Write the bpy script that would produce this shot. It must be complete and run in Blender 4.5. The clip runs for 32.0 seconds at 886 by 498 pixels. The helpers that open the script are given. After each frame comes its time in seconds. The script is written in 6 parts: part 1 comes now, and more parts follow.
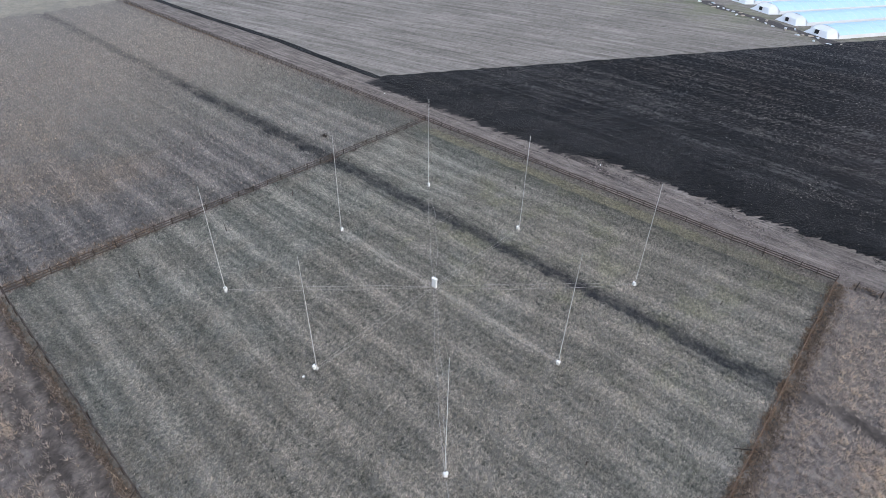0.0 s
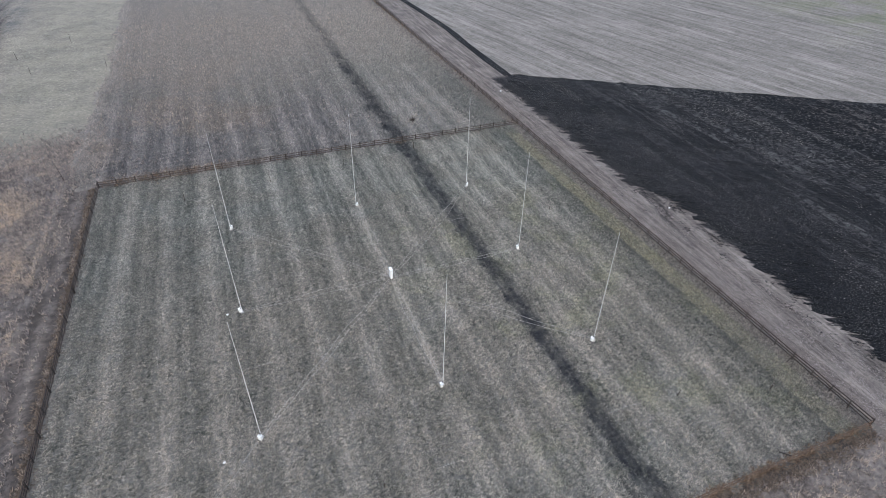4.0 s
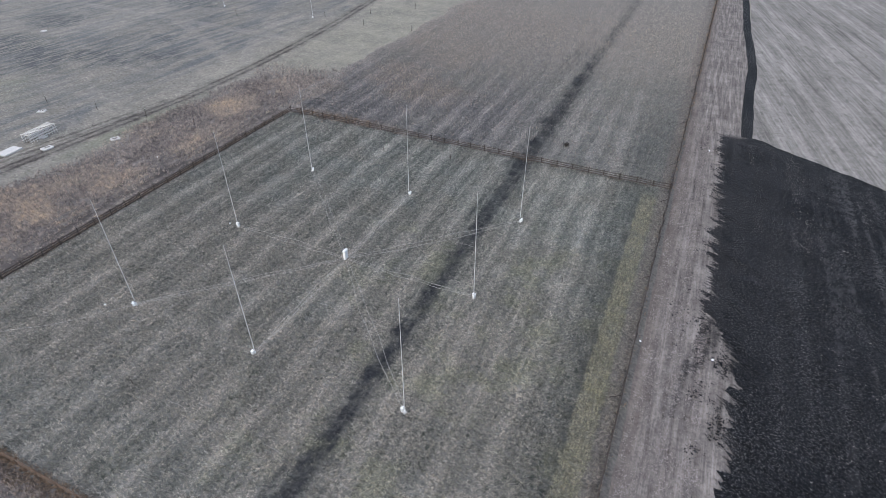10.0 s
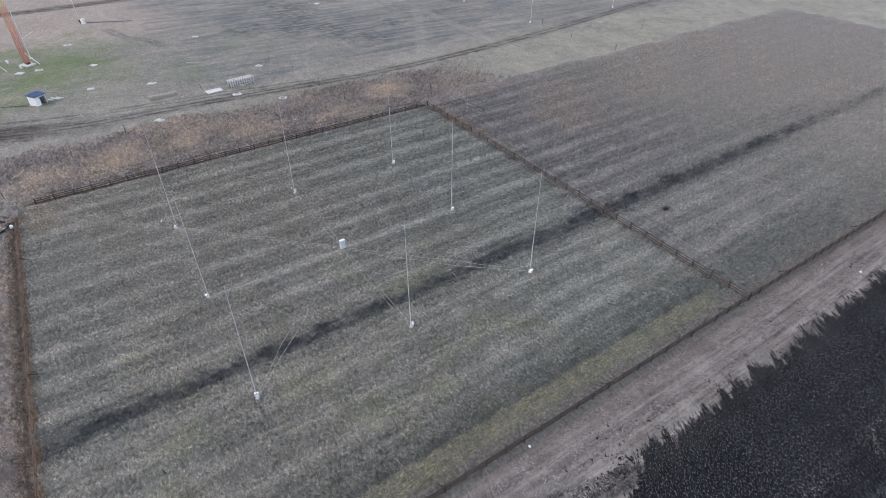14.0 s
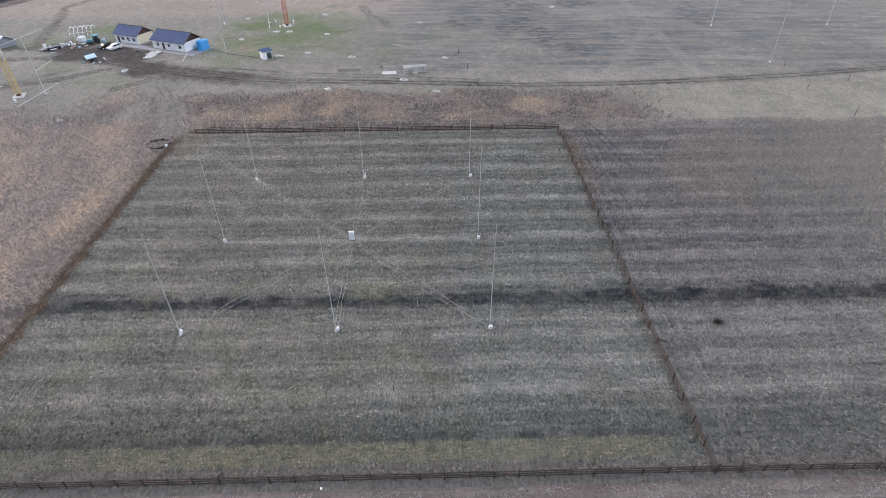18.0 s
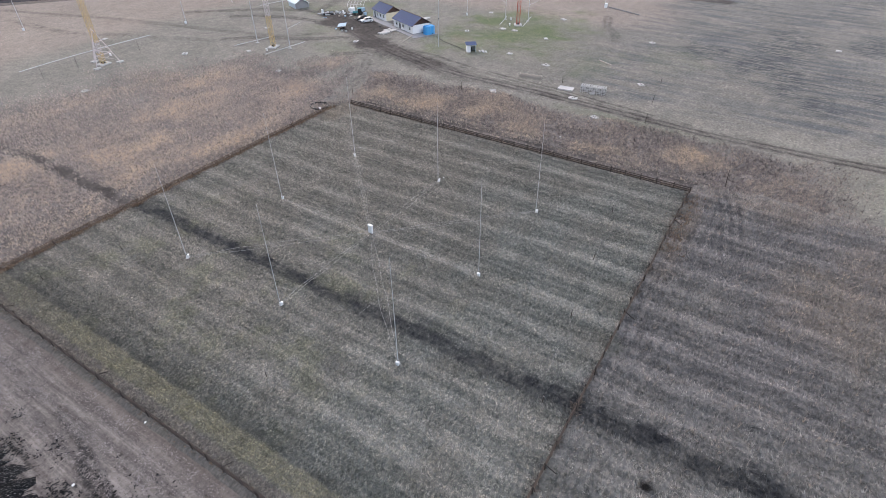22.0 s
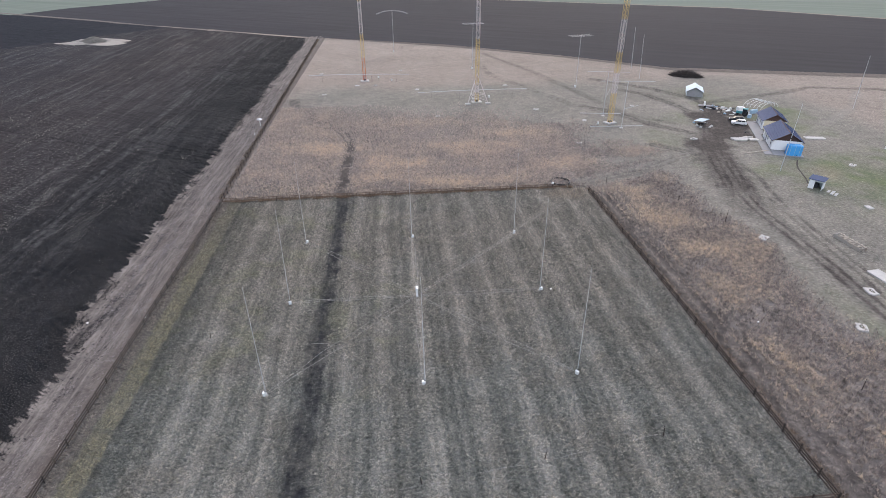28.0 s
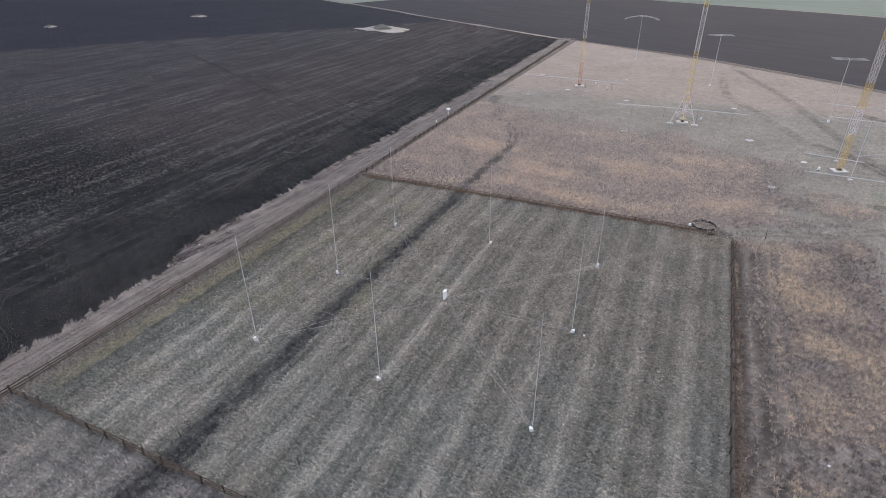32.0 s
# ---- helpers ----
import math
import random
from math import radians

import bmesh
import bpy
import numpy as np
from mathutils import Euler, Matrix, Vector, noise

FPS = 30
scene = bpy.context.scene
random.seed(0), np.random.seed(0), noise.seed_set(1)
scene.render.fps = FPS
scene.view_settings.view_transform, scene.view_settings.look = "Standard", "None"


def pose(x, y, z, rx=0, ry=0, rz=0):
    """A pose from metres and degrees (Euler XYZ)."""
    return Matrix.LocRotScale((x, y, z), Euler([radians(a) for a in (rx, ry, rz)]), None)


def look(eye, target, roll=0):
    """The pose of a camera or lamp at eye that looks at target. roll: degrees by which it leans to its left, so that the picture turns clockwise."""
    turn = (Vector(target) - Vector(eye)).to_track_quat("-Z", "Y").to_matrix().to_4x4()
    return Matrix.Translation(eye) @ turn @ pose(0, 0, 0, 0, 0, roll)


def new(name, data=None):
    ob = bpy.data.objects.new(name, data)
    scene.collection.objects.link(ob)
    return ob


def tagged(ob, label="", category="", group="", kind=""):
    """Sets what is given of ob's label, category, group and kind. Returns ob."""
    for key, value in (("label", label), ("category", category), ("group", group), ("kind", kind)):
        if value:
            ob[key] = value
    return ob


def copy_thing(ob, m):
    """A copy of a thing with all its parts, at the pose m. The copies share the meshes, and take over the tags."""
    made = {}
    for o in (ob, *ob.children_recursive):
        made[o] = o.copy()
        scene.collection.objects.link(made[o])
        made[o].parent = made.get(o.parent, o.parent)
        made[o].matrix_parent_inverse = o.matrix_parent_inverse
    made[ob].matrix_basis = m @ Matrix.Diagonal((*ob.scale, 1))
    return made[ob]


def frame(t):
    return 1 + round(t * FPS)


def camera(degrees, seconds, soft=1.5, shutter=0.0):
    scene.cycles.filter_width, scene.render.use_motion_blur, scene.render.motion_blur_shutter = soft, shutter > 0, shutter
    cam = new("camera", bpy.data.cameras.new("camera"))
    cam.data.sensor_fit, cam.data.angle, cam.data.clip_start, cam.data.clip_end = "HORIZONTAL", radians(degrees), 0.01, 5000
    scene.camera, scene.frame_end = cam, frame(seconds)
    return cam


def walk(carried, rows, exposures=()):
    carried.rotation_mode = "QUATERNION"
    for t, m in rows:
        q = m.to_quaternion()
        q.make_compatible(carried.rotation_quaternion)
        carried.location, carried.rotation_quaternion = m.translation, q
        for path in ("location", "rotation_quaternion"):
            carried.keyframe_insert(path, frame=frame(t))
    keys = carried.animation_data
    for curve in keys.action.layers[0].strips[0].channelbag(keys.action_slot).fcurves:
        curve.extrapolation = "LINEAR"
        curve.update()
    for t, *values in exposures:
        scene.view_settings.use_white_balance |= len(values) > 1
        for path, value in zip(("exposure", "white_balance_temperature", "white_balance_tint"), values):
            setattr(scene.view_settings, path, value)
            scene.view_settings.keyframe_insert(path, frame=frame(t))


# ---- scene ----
cam = camera(78.2, 32.0, soft=0.85)
PATH = [
    (0, (-42.769, -38.81, 49.124), (-41.553, -37.746, 47.945), 1.5),
    (0.5, (-40.33, -41.568, 49.154), (-39.175, -40.439, 47.975), 1.7),
    (1, (-37.356, -44.272, 49.081), (-36.27, -43.077, 47.902), 1.7),
    (1.5, (-34.149, -46.946, 49.198), (-33.136, -45.691, 48.015), 1.6),
    (2, (-30.656, -49.304, 49.364), (-29.72, -47.997, 48.175), 1.5),
    (2.5, (-27.015, -51.781, 49.227), (-26.162, -50.416, 48.039), 1.4),
    (3, (-23.433, -53.898, 49.284), (-22.661, -52.487, 48.095), 1.6),
    (3.5, (-19.527, -55.494, 49.5), (-18.838, -54.047, 48.304), 1.4),
    (5.5, (-1.94, -60.367, 49.097), (-1.636, -58.789, 47.906), 1.3),
    (6, (2.347, -60.661, 49.128), (2.55, -59.068, 47.935), 1.3),
    (6.5, (7.093, -60.689, 49.196), (7.186, -59.088, 48.001), 1.2),
    (7, (11.676, -60.387, 49.137), (11.665, -58.783, 47.943), 1.1),
    (7.5, (16.287, -59.688, 49.131), (16.168, -58.091, 47.935), 1.1),
    (8, (20.871, -58.668, 49.59), (20.648, -57.087, 48.386), 1.0),
    (8.5, (25.583, -57.15, 49.587), (25.248, -55.592, 48.379), 0.6),
    (9, (29.933, -55.682, 49.427), (29.49, -54.147, 48.224), 0.6),
    (9.5, (34.325, -53.59, 49.579), (33.773, -52.094, 48.373), 0.3),
    (10, (38.352, -51.374, 49.428), (37.702, -49.916, 48.225), 0.4),
    (10.5, (42.22, -49.223, 49.766), (41.479, -47.806, 48.564), 0.7),
    (11, (46.051, -46.472, 49.652), (45.213, -45.108, 48.453), 0.6),
    (11.5, (49.787, -43.172, 49.565), (48.851, -41.873, 48.367), 0.4),
    (12, (53.188, -39.972, 49.763), (52.166, -38.738, 48.566), 0.4),
    (12.5, (56.302, -36.273, 49.918), (55.193, -35.119, 48.719), 0.1),
    (13, (59.056, -32.606, 49.979), (57.868, -31.532, 48.781), 0.2),
    (13.5, (61.545, -28.683, 49.915), (60.282, -27.696, 48.72), 0.2),
    (14, (63.828, -24.339, 50.082), (62.496, -23.449, 48.884), -0.0),
    (14.5, (65.832, -20.143, 50.072), (64.44, -19.346, 48.877), -0.0),
    (16.5, (70.699, -1.587, 51.365), (69.147, -1.213, 50.16), -0.2),
    (17, (71.124, 3.324, 51.421), (69.548, 3.585, 50.217), -0.3),
    (17.5, (71.182, 8.116, 51.456), (69.591, 8.266, 50.253), -0.4),
    (18, (70.619, 12.716, 51.206), (69.02, 12.755, 50.006), -0.3),
    (18.5, (70.009, 17.465, 50.969), (68.408, 17.391, 49.773), -0.2),
    (19, (68.914, 22.251, 51.248), (67.324, 22.059, 50.05), -0.3),
    (19.5, (67.498, 26.964, 51.311), (65.926, 26.659, 50.113), -0.3),
    (20, (65.879, 31.276, 51.293), (64.33, 30.868, 50.096), -0.3),
    (20.5, (63.706, 36.09, 51.225), (62.19, 35.563, 50.031), -0.3),
    (21, (61.377, 40.481, 50.919), (59.899, 39.84, 49.733), -0.2),
    (21.5, (57.95, 44.784, 51.453), (56.54, 44.029, 50.252), -0.5),
    (22, (54.909, 48.939, 51.044), (53.557, 48.075, 49.851), -0.5),
    (22.5, (51.26, 52.742, 50.995), (49.979, 51.775, 49.801), -0.7),
    (23, (47.449, 56.251, 51.076), (46.248, 55.188, 49.881), -0.7),
    (23.5, (43.488, 59.365, 50.747), (42.367, 58.211, 49.559), -0.6),
    (24, (39.409, 61.913, 50.381), (38.373, 60.678, 49.198), -0.4),
    (24.5, (34.879, 64.519, 50.23), (33.944, 63.202, 49.051), -0.6),
    (25, (30.35, 66.596, 50.241), (29.502, 65.186, 49.103), -0.5),
    (25.5, (25.712, 68.511, 50.176), (24.953, 66.994, 49.115), -0.6),
    (27.5, (6.751, 72.422, 50.011), (6.477, 70.704, 49.024), -0.5),
    (28, (2.179, 72.621, 49.684), (2.026, 70.884, 48.704), -0.5),
    (28.5, (-2.227, 72.477, 49.429), (-2.258, 70.732, 48.453), -0.5),
    (29, (-6.506, 71.986, 49.481), (-6.418, 70.243, 48.504), -0.6),
    (29.5, (-10.779, 71.369, 49.296), (-10.568, 69.636, 48.321), -0.6),
    (30, (-14.877, 70.433, 49.233), (-14.551, 68.717, 48.259), -0.6),
    (30.5, (-18.812, 69.296, 49.167), (-18.382, 67.603, 48.194), -0.6),
    (31, (-22.52, 67.965, 48.957), (-21.988, 66.299, 47.987), -0.6),
    (31.5, (-26.335, 66.405, 48.678), (-25.697, 64.773, 47.712), -0.6),
    (32, (-29.582, 64.617, 48.517), (-28.848, 63.027, 47.552), -0.5),
]
walk(cam, [(t, look(eye, target, roll)) for t, eye, target, roll in PATH], [(0, 0.5, 5780, 8.5), (7, 0.57, 5780, 8.5), (14, 0.57, 5850, 9.5), (19, 0.57, 6000, 11.5), (28, 0.52, 6100, 12.5), (32, 0.5, 6100, 12.5)])

# ---- light ----
world = bpy.data.worlds.new("overcast_sky")
scene.world = world
world.use_nodes = True
wt = world.node_tree
sky = wt.nodes.new("ShaderNodeTexSky")
sky.sky_type, sky.sun_disc = "NISHITA", False
sky.sun_elevation, sky.sun_rotation = radians(38), radians(200)
sky.air_density, sky.dust_density, sky.ozone_density = 1.0, 4.0, 1.0
wt.nodes["Background"].inputs["Strength"].default_value = 0.15
wt.links.new(sky.outputs["Color"], wt.nodes["Background"].inputs["Color"])
sun = new("sun", bpy.data.lights.new("sun", "SUN"))
sun.data.energy, sun.data.angle, sun.data.color = 1.2, radians(30), (1.0, 0.97, 0.94)
sun.matrix_world = look((0, 0, 80), (-27, -75, 0))


# ---- material tools ----
class Shade:
    """A node material in the making; colours are linear."""

    def __init__(self, name, rough=0.9, metal=0.0, spec=0.3):
        self.mat = bpy.data.materials.new(name)
        self.mat.use_nodes = True
        self.tree = self.mat.node_tree
        self.bsdf = self.tree.nodes["Principled BSDF"]
        self.bsdf.inputs["Roughness"].default_value = rough
        self.bsdf.inputs["Metallic"].default_value = metal
        self.bsdf.inputs["Specular IOR Level"].default_value = spec
        geo = self.tree.nodes.new("ShaderNodeNewGeometry")
        self.place, self.island = geo.outputs["Position"], geo.outputs["Random Per Island"]

    def put(self, socket, value):
        if isinstance(value, bpy.types.NodeSocket):
            self.tree.links.new(value, socket)
        elif isinstance(value, tuple) and len(value) == 3 and socket.type == "RGBA":
            socket.default_value = (*value, 1)
        else:
            socket.default_value = value

    def math(self, op, a, b=0.0, c=0.0, clamp=False):
        n = self.tree.nodes.new("ShaderNodeMath")
        n.operation, n.use_clamp = op, clamp
        for s, v in zip(n.inputs, (a, b, c)):
            self.put(s, v)
        return n.outputs[0]

    def xyz(self, vec=None):
        n = self.tree.nodes.new("ShaderNodeSeparateXYZ")
        self.put(n.inputs[0], vec or self.place)
        return n.outputs[0], n.outputs[1], n.outputs[2]

    def vec(self, x, y, z=0.0):
        n = self.tree.nodes.new("ShaderNodeCombineXYZ")
        for s, v in zip(n.inputs, (x, y, z)):
            self.put(s, v)
        return n.outputs[0]

    def turned(self, degrees, sx=1.0, sy=1.0):
        """The place, turned about z and then scaled."""
        x, y, _ = self.xyz()
        c, s = math.cos(radians(degrees)), math.sin(radians(degrees))
        u = self.math("ADD", self.math("MULTIPLY", x, c), self.math("MULTIPLY", y, s))
        v = self.math("SUBTRACT", self.math("MULTIPLY", y, c), self.math("MULTIPLY", x, s))
        return self.vec(self.math("MULTIPLY", u, sx), self.math("MULTIPLY", v, sy))

    def noise(self, scale, detail=4.0, rough=0.6, vec=None, warp=0.0):
        n = self.tree.nodes.new("ShaderNodeTexNoise")
        self.put(n.inputs["Vector"], vec or self.place)
        n.inputs["Scale"].default_value, n.inputs["Detail"].default_value = scale, detail
        n.inputs["Roughness"].default_value, n.inputs["Distortion"].default_value = rough, warp
        return n.outputs["Fac"]

    def step(self, v, lo, hi):
        """0 below lo, 1 above hi, smooth between (lo may be above hi)."""
        n = self.tree.nodes.new("ShaderNodeMapRange")
        n.interpolation_type = "SMOOTHSTEP"
        flip = lo > hi
        for s, x in zip(n.inputs, (v, min(lo, hi), max(lo, hi), 1.0 if flip else 0.0, 0.0 if flip else 1.0)):
            self.put(s, x)
        return n.outputs[0]

    def mul(self, *vs):
        out = vs[0]
        for v in vs[1:]:
            out = self.math("MULTIPLY", out, v)
        return out

    def ramp(self, fac, stops):
        n = self.tree.nodes.new("ShaderNodeValToRGB")
        el = n.color_ramp.elements
        while len(el) < len(stops):
            el.new(0.5)
        for e, (p, c) in zip(el, stops):
            e.position, e.color = p, (*c, 1) if isinstance(c, tuple) else (c, c, c, 1)
        self.put(n.inputs[0], fac)
        return n.outputs[0]

    def mix(self, fac, a, b, how="MIX"):
        n = self.tree.nodes.new("ShaderNodeMix")
        n.data_type, n.blend_type = "RGBA", how
        self.put(n.inputs[0], fac)
        self.put(n.inputs[6], a)
        self.put(n.inputs[7], b)
        return n.outputs[2]

    def scaled(self, col, f):
        return self.mix(1.0, col, self.vec(f, f, f), "MULTIPLY")

    def bump(self, height, strength=0.5, distance=0.05):
        n = self.tree.nodes.new("ShaderNodeBump")
        n.inputs["Strength"].default_value, n.inputs["Distance"].default_value = strength, distance
        self.put(n.inputs["Height"], height)
        self.tree.links.new(n.outputs[0], self.bsdf.inputs["Normal"])

    def attr(self, name):
        n = self.tree.nodes.new("ShaderNodeAttribute")
        n.attribute_name = name
        return n.outputs["Fac"]

    def done(self, colour, thin=0.0):
        """thin: the share of light that passes through, for dry leaves and stems."""
        self.put(self.bsdf.inputs["Base Color"], colour)
        if thin:
            n, m = self.tree.nodes.new("ShaderNodeBsdfTranslucent"), self.tree.nodes.new("ShaderNodeMixShader")
            self.put(n.inputs["Color"], colour)
            m.inputs[0].default_value = thin
            self.tree.links.new(self.bsdf.outputs[0], m.inputs[1])
            self.tree.links.new(n.outputs[0], m.inputs[2])
            self.tree.links.new(m.outputs[0], self.tree.nodes["Material Output"].inputs["Surface"])
        return self.mat


def plain(name, colour, rough=0.6, metal=0.0, spread=0.25, scale=3.0, spec=0.3):
    """A painted, cast or sawn surface: its colour with grain and stains at two scales."""
    s = Shade(name, rough, metal, spec)
    n = s.math("ADD", s.mul(s.noise(scale, 5), 0.6), s.mul(s.noise(scale * 9, 3), 0.4))
    f = s.math("MULTIPLY_ADD", n, spread * 2, 1 - spread)
    s.bump(n, 0.15, 0.01)
    return s.done(s.scaled(colour, f))


# ---- ground materials ----
def grain(s, big=0.12, mid=0.7, fine=3.5, share=0.26):
    """Mottling at three scales, about 0.5 in the mean."""
    return s.math("ADD", s.mul(s.noise(big, 3), share), s.math("ADD", s.mul(s.noise(mid, 4), 0.30), s.mul(s.noise(fine, 4, 0.75), 0.70 - share)))


BANDS = (-46, -40.5, -35, -29.2, -23.2, -17.2, -11.8, -6.3, 0, 5.6, 10.6, 18.5, 21.5, 26, 30.2)


def field_colour(s):
    """Dry grass in long light and dark bands, a black dead furrow and a strip of yellow stubble by the fence."""
    x, y, _ = s.xyz()
    clump = s.noise(2.5, 3, 0.65, s.vec(s.mul(x, 0.85), s.mul(y, 1.2), 0.0))
    g = s.math("ADD", s.mul(s.noise(0.7, 4), 0.3), s.mul(clump, 0.7))
    drawn = s.noise(1.0, 3, 0.6, s.vec(s.mul(x, 2.2), s.mul(y, 0.22), 0.0))
    f = s.math("ADD", s.mul(s.attr("band"), 0.54), s.mul(s.math("SUBTRACT", s.noise(0.13, 3), 0.5), 0.3))
    f = s.math("ADD", f, s.math("ADD", s.mul(s.math("SUBTRACT", s.noise(0.7, 3), 0.5), 0.5), s.mul(s.math("SUBTRACT", clump, 0.5), 1.5)))
    f = s.math("ADD", f, s.math("MULTIPLY_ADD", s.math("SUBTRACT", drawn, 0.5), 0.5, 0.395))
    base = s.ramp(f, [(0.0, (0.053, 0.053, 0.045)), (0.3, (0.122, 0.117, 0.1)), (0.6, (0.203, 0.19, 0.163)), (1.0, (0.345, 0.31, 0.267))])
    # dark clumps of low green weeds
    spot = s.mul(s.step(s.noise(1.9, 3, 0.65), 0.575, 0.635), s.step(s.noise(0.16, 3), 0.4, 0.56), s.math("SUBTRACT", 0.85, s.mul(s.attr("band"), 0.55)))
    base = s.mix(spot, base, (0.034, 0.041, 0.032))
    # greener and bluer flushes, pinkish and tan dry weeds
    base = s.mix(s.mul(s.attr("green"), 0.6), base, s.ramp(f, [(0.1, (0.058, 0.066, 0.059)), (0.45, (0.152, 0.161, 0.146)), (0.9, (0.315, 0.31, 0.28))]))
    olive = s.mul(s.step(s.noise(0.11, 4, 0.65, s.turned(30)), 0.5, 0.64), s.step(x, -10, 12), s.step(y, 30, 8), 0.5)
    base = s.mix(olive, base, s.ramp(f, [(0.1, (0.066, 0.067, 0.042)), (0.45, (0.147, 0.147, 0.1)), (0.9, (0.29, 0.28, 0.2))]))
    base = s.mix(s.mul(s.attr("belt"), 0.75), base, s.ramp(f, [(0.0, (0.038, 0.037, 0.037)), (0.45, (0.126, 0.119, 0.117)), (0.8, (0.236, 0.216, 0.206)), (1.0, (0.33, 0.297, 0.278))]))
    base = s.mix(s.mul(s.attr("dry"), 0.55), base, s.ramp(g, [(0.36, (0.15, 0.115, 0.083)), (0.64, (0.37, 0.285, 0.205))]))
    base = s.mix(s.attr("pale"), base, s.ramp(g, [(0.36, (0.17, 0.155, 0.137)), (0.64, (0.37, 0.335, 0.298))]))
    # the dead furrow and old wheel marks
    m = s.attr("wear")
    torn = s.math("SUBTRACT", s.math("ADD", s.mul(s.noise(1.3, 4, 0.65), 0.5), s.mul(s.noise(1.0, 4, 0.65, s.vec(s.mul(x, 1.6), s.mul(y, 0.25), 4.0)), 0.5)), 0.5)
    m = s.math("MULTIPLY_ADD", s.mul(m, s.math("SUBTRACT", 1.25, m)), s.mul(torn, 8.0), m, clamp=True)
    base = s.mix(m, base, s.ramp(g, [(0.36, (0.014, 0.016, 0.019)), (0.64, (0.060, 0.060, 0.061))]))
    # yellow stubble strip
    xs = s.math("ADD", x, s.math("ADD", s.mul(s.math("SUBTRACT", s.noise(0.8, 3), 0.5), 0.9), s.mul(s.math("SUBTRACT", s.noise(0.16, 2), 0.5), 0.8)))
    rows = s.noise(1.0, 5, 0.75, s.vec(s.mul(x, 5.0), s.mul(y, 0.6), 0.0))
    patchy = s.math("MULTIPLY_ADD", s.step(s.noise(0.35, 4, 0.65), 0.36, 0.6), 0.4, 0.72)
    strip = s.mul(s.step(xs, 36.3, 36.8), s.step(xs, 39.5, 38.7), s.step(y, 40.5, 34), s.step(y, -45, -41), patchy)
    base = s.mix(s.mul(strip, s.math("MULTIPLY_ADD", s.step(s.math("ADD", y, s.mul(s.noise(0.1, 3), 14.0)), -24, -2), 0.26, 0.26)), base, s.ramp(rows, [(0.36, (0.09, 0.083, 0.055)), (0.62, (0.33, 0.3, 0.2))]))
    edge = s.mul(s.step(xs, 35.2, 36.1), s.step(xs, 36.7, 36.4), s.math("MULTIPLY_ADD", s.step(s.noise(0.25, 3), 0.4, 0.65), 0.75, 0.25), s.step(y, 39, 37), s.step(y, -45, -41), 0.7)
    base = s.mix(edge, base, (0.06, 0.062, 0.055))
    bare = s.mul(s.step(xs, 38.9, 39.6), 0.6)
    return s.mix(bare, base, s.ramp(g, [(0.36, (0.11, 0.096, 0.084)), (0.64, (0.23, 0.2, 0.176))]))


def make_field_soil():
    s = Shade("banded_dry_grass", 0.95, spec=0.1)
    s.bump(grain(s, 0.5, 1.6, 6.0), 0.9, 0.25)
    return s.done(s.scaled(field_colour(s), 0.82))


def make_field_blades():
    s = Shade("dry_grass_blades", 0.9, spec=0.1)
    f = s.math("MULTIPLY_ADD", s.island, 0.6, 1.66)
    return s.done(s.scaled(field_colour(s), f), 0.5)


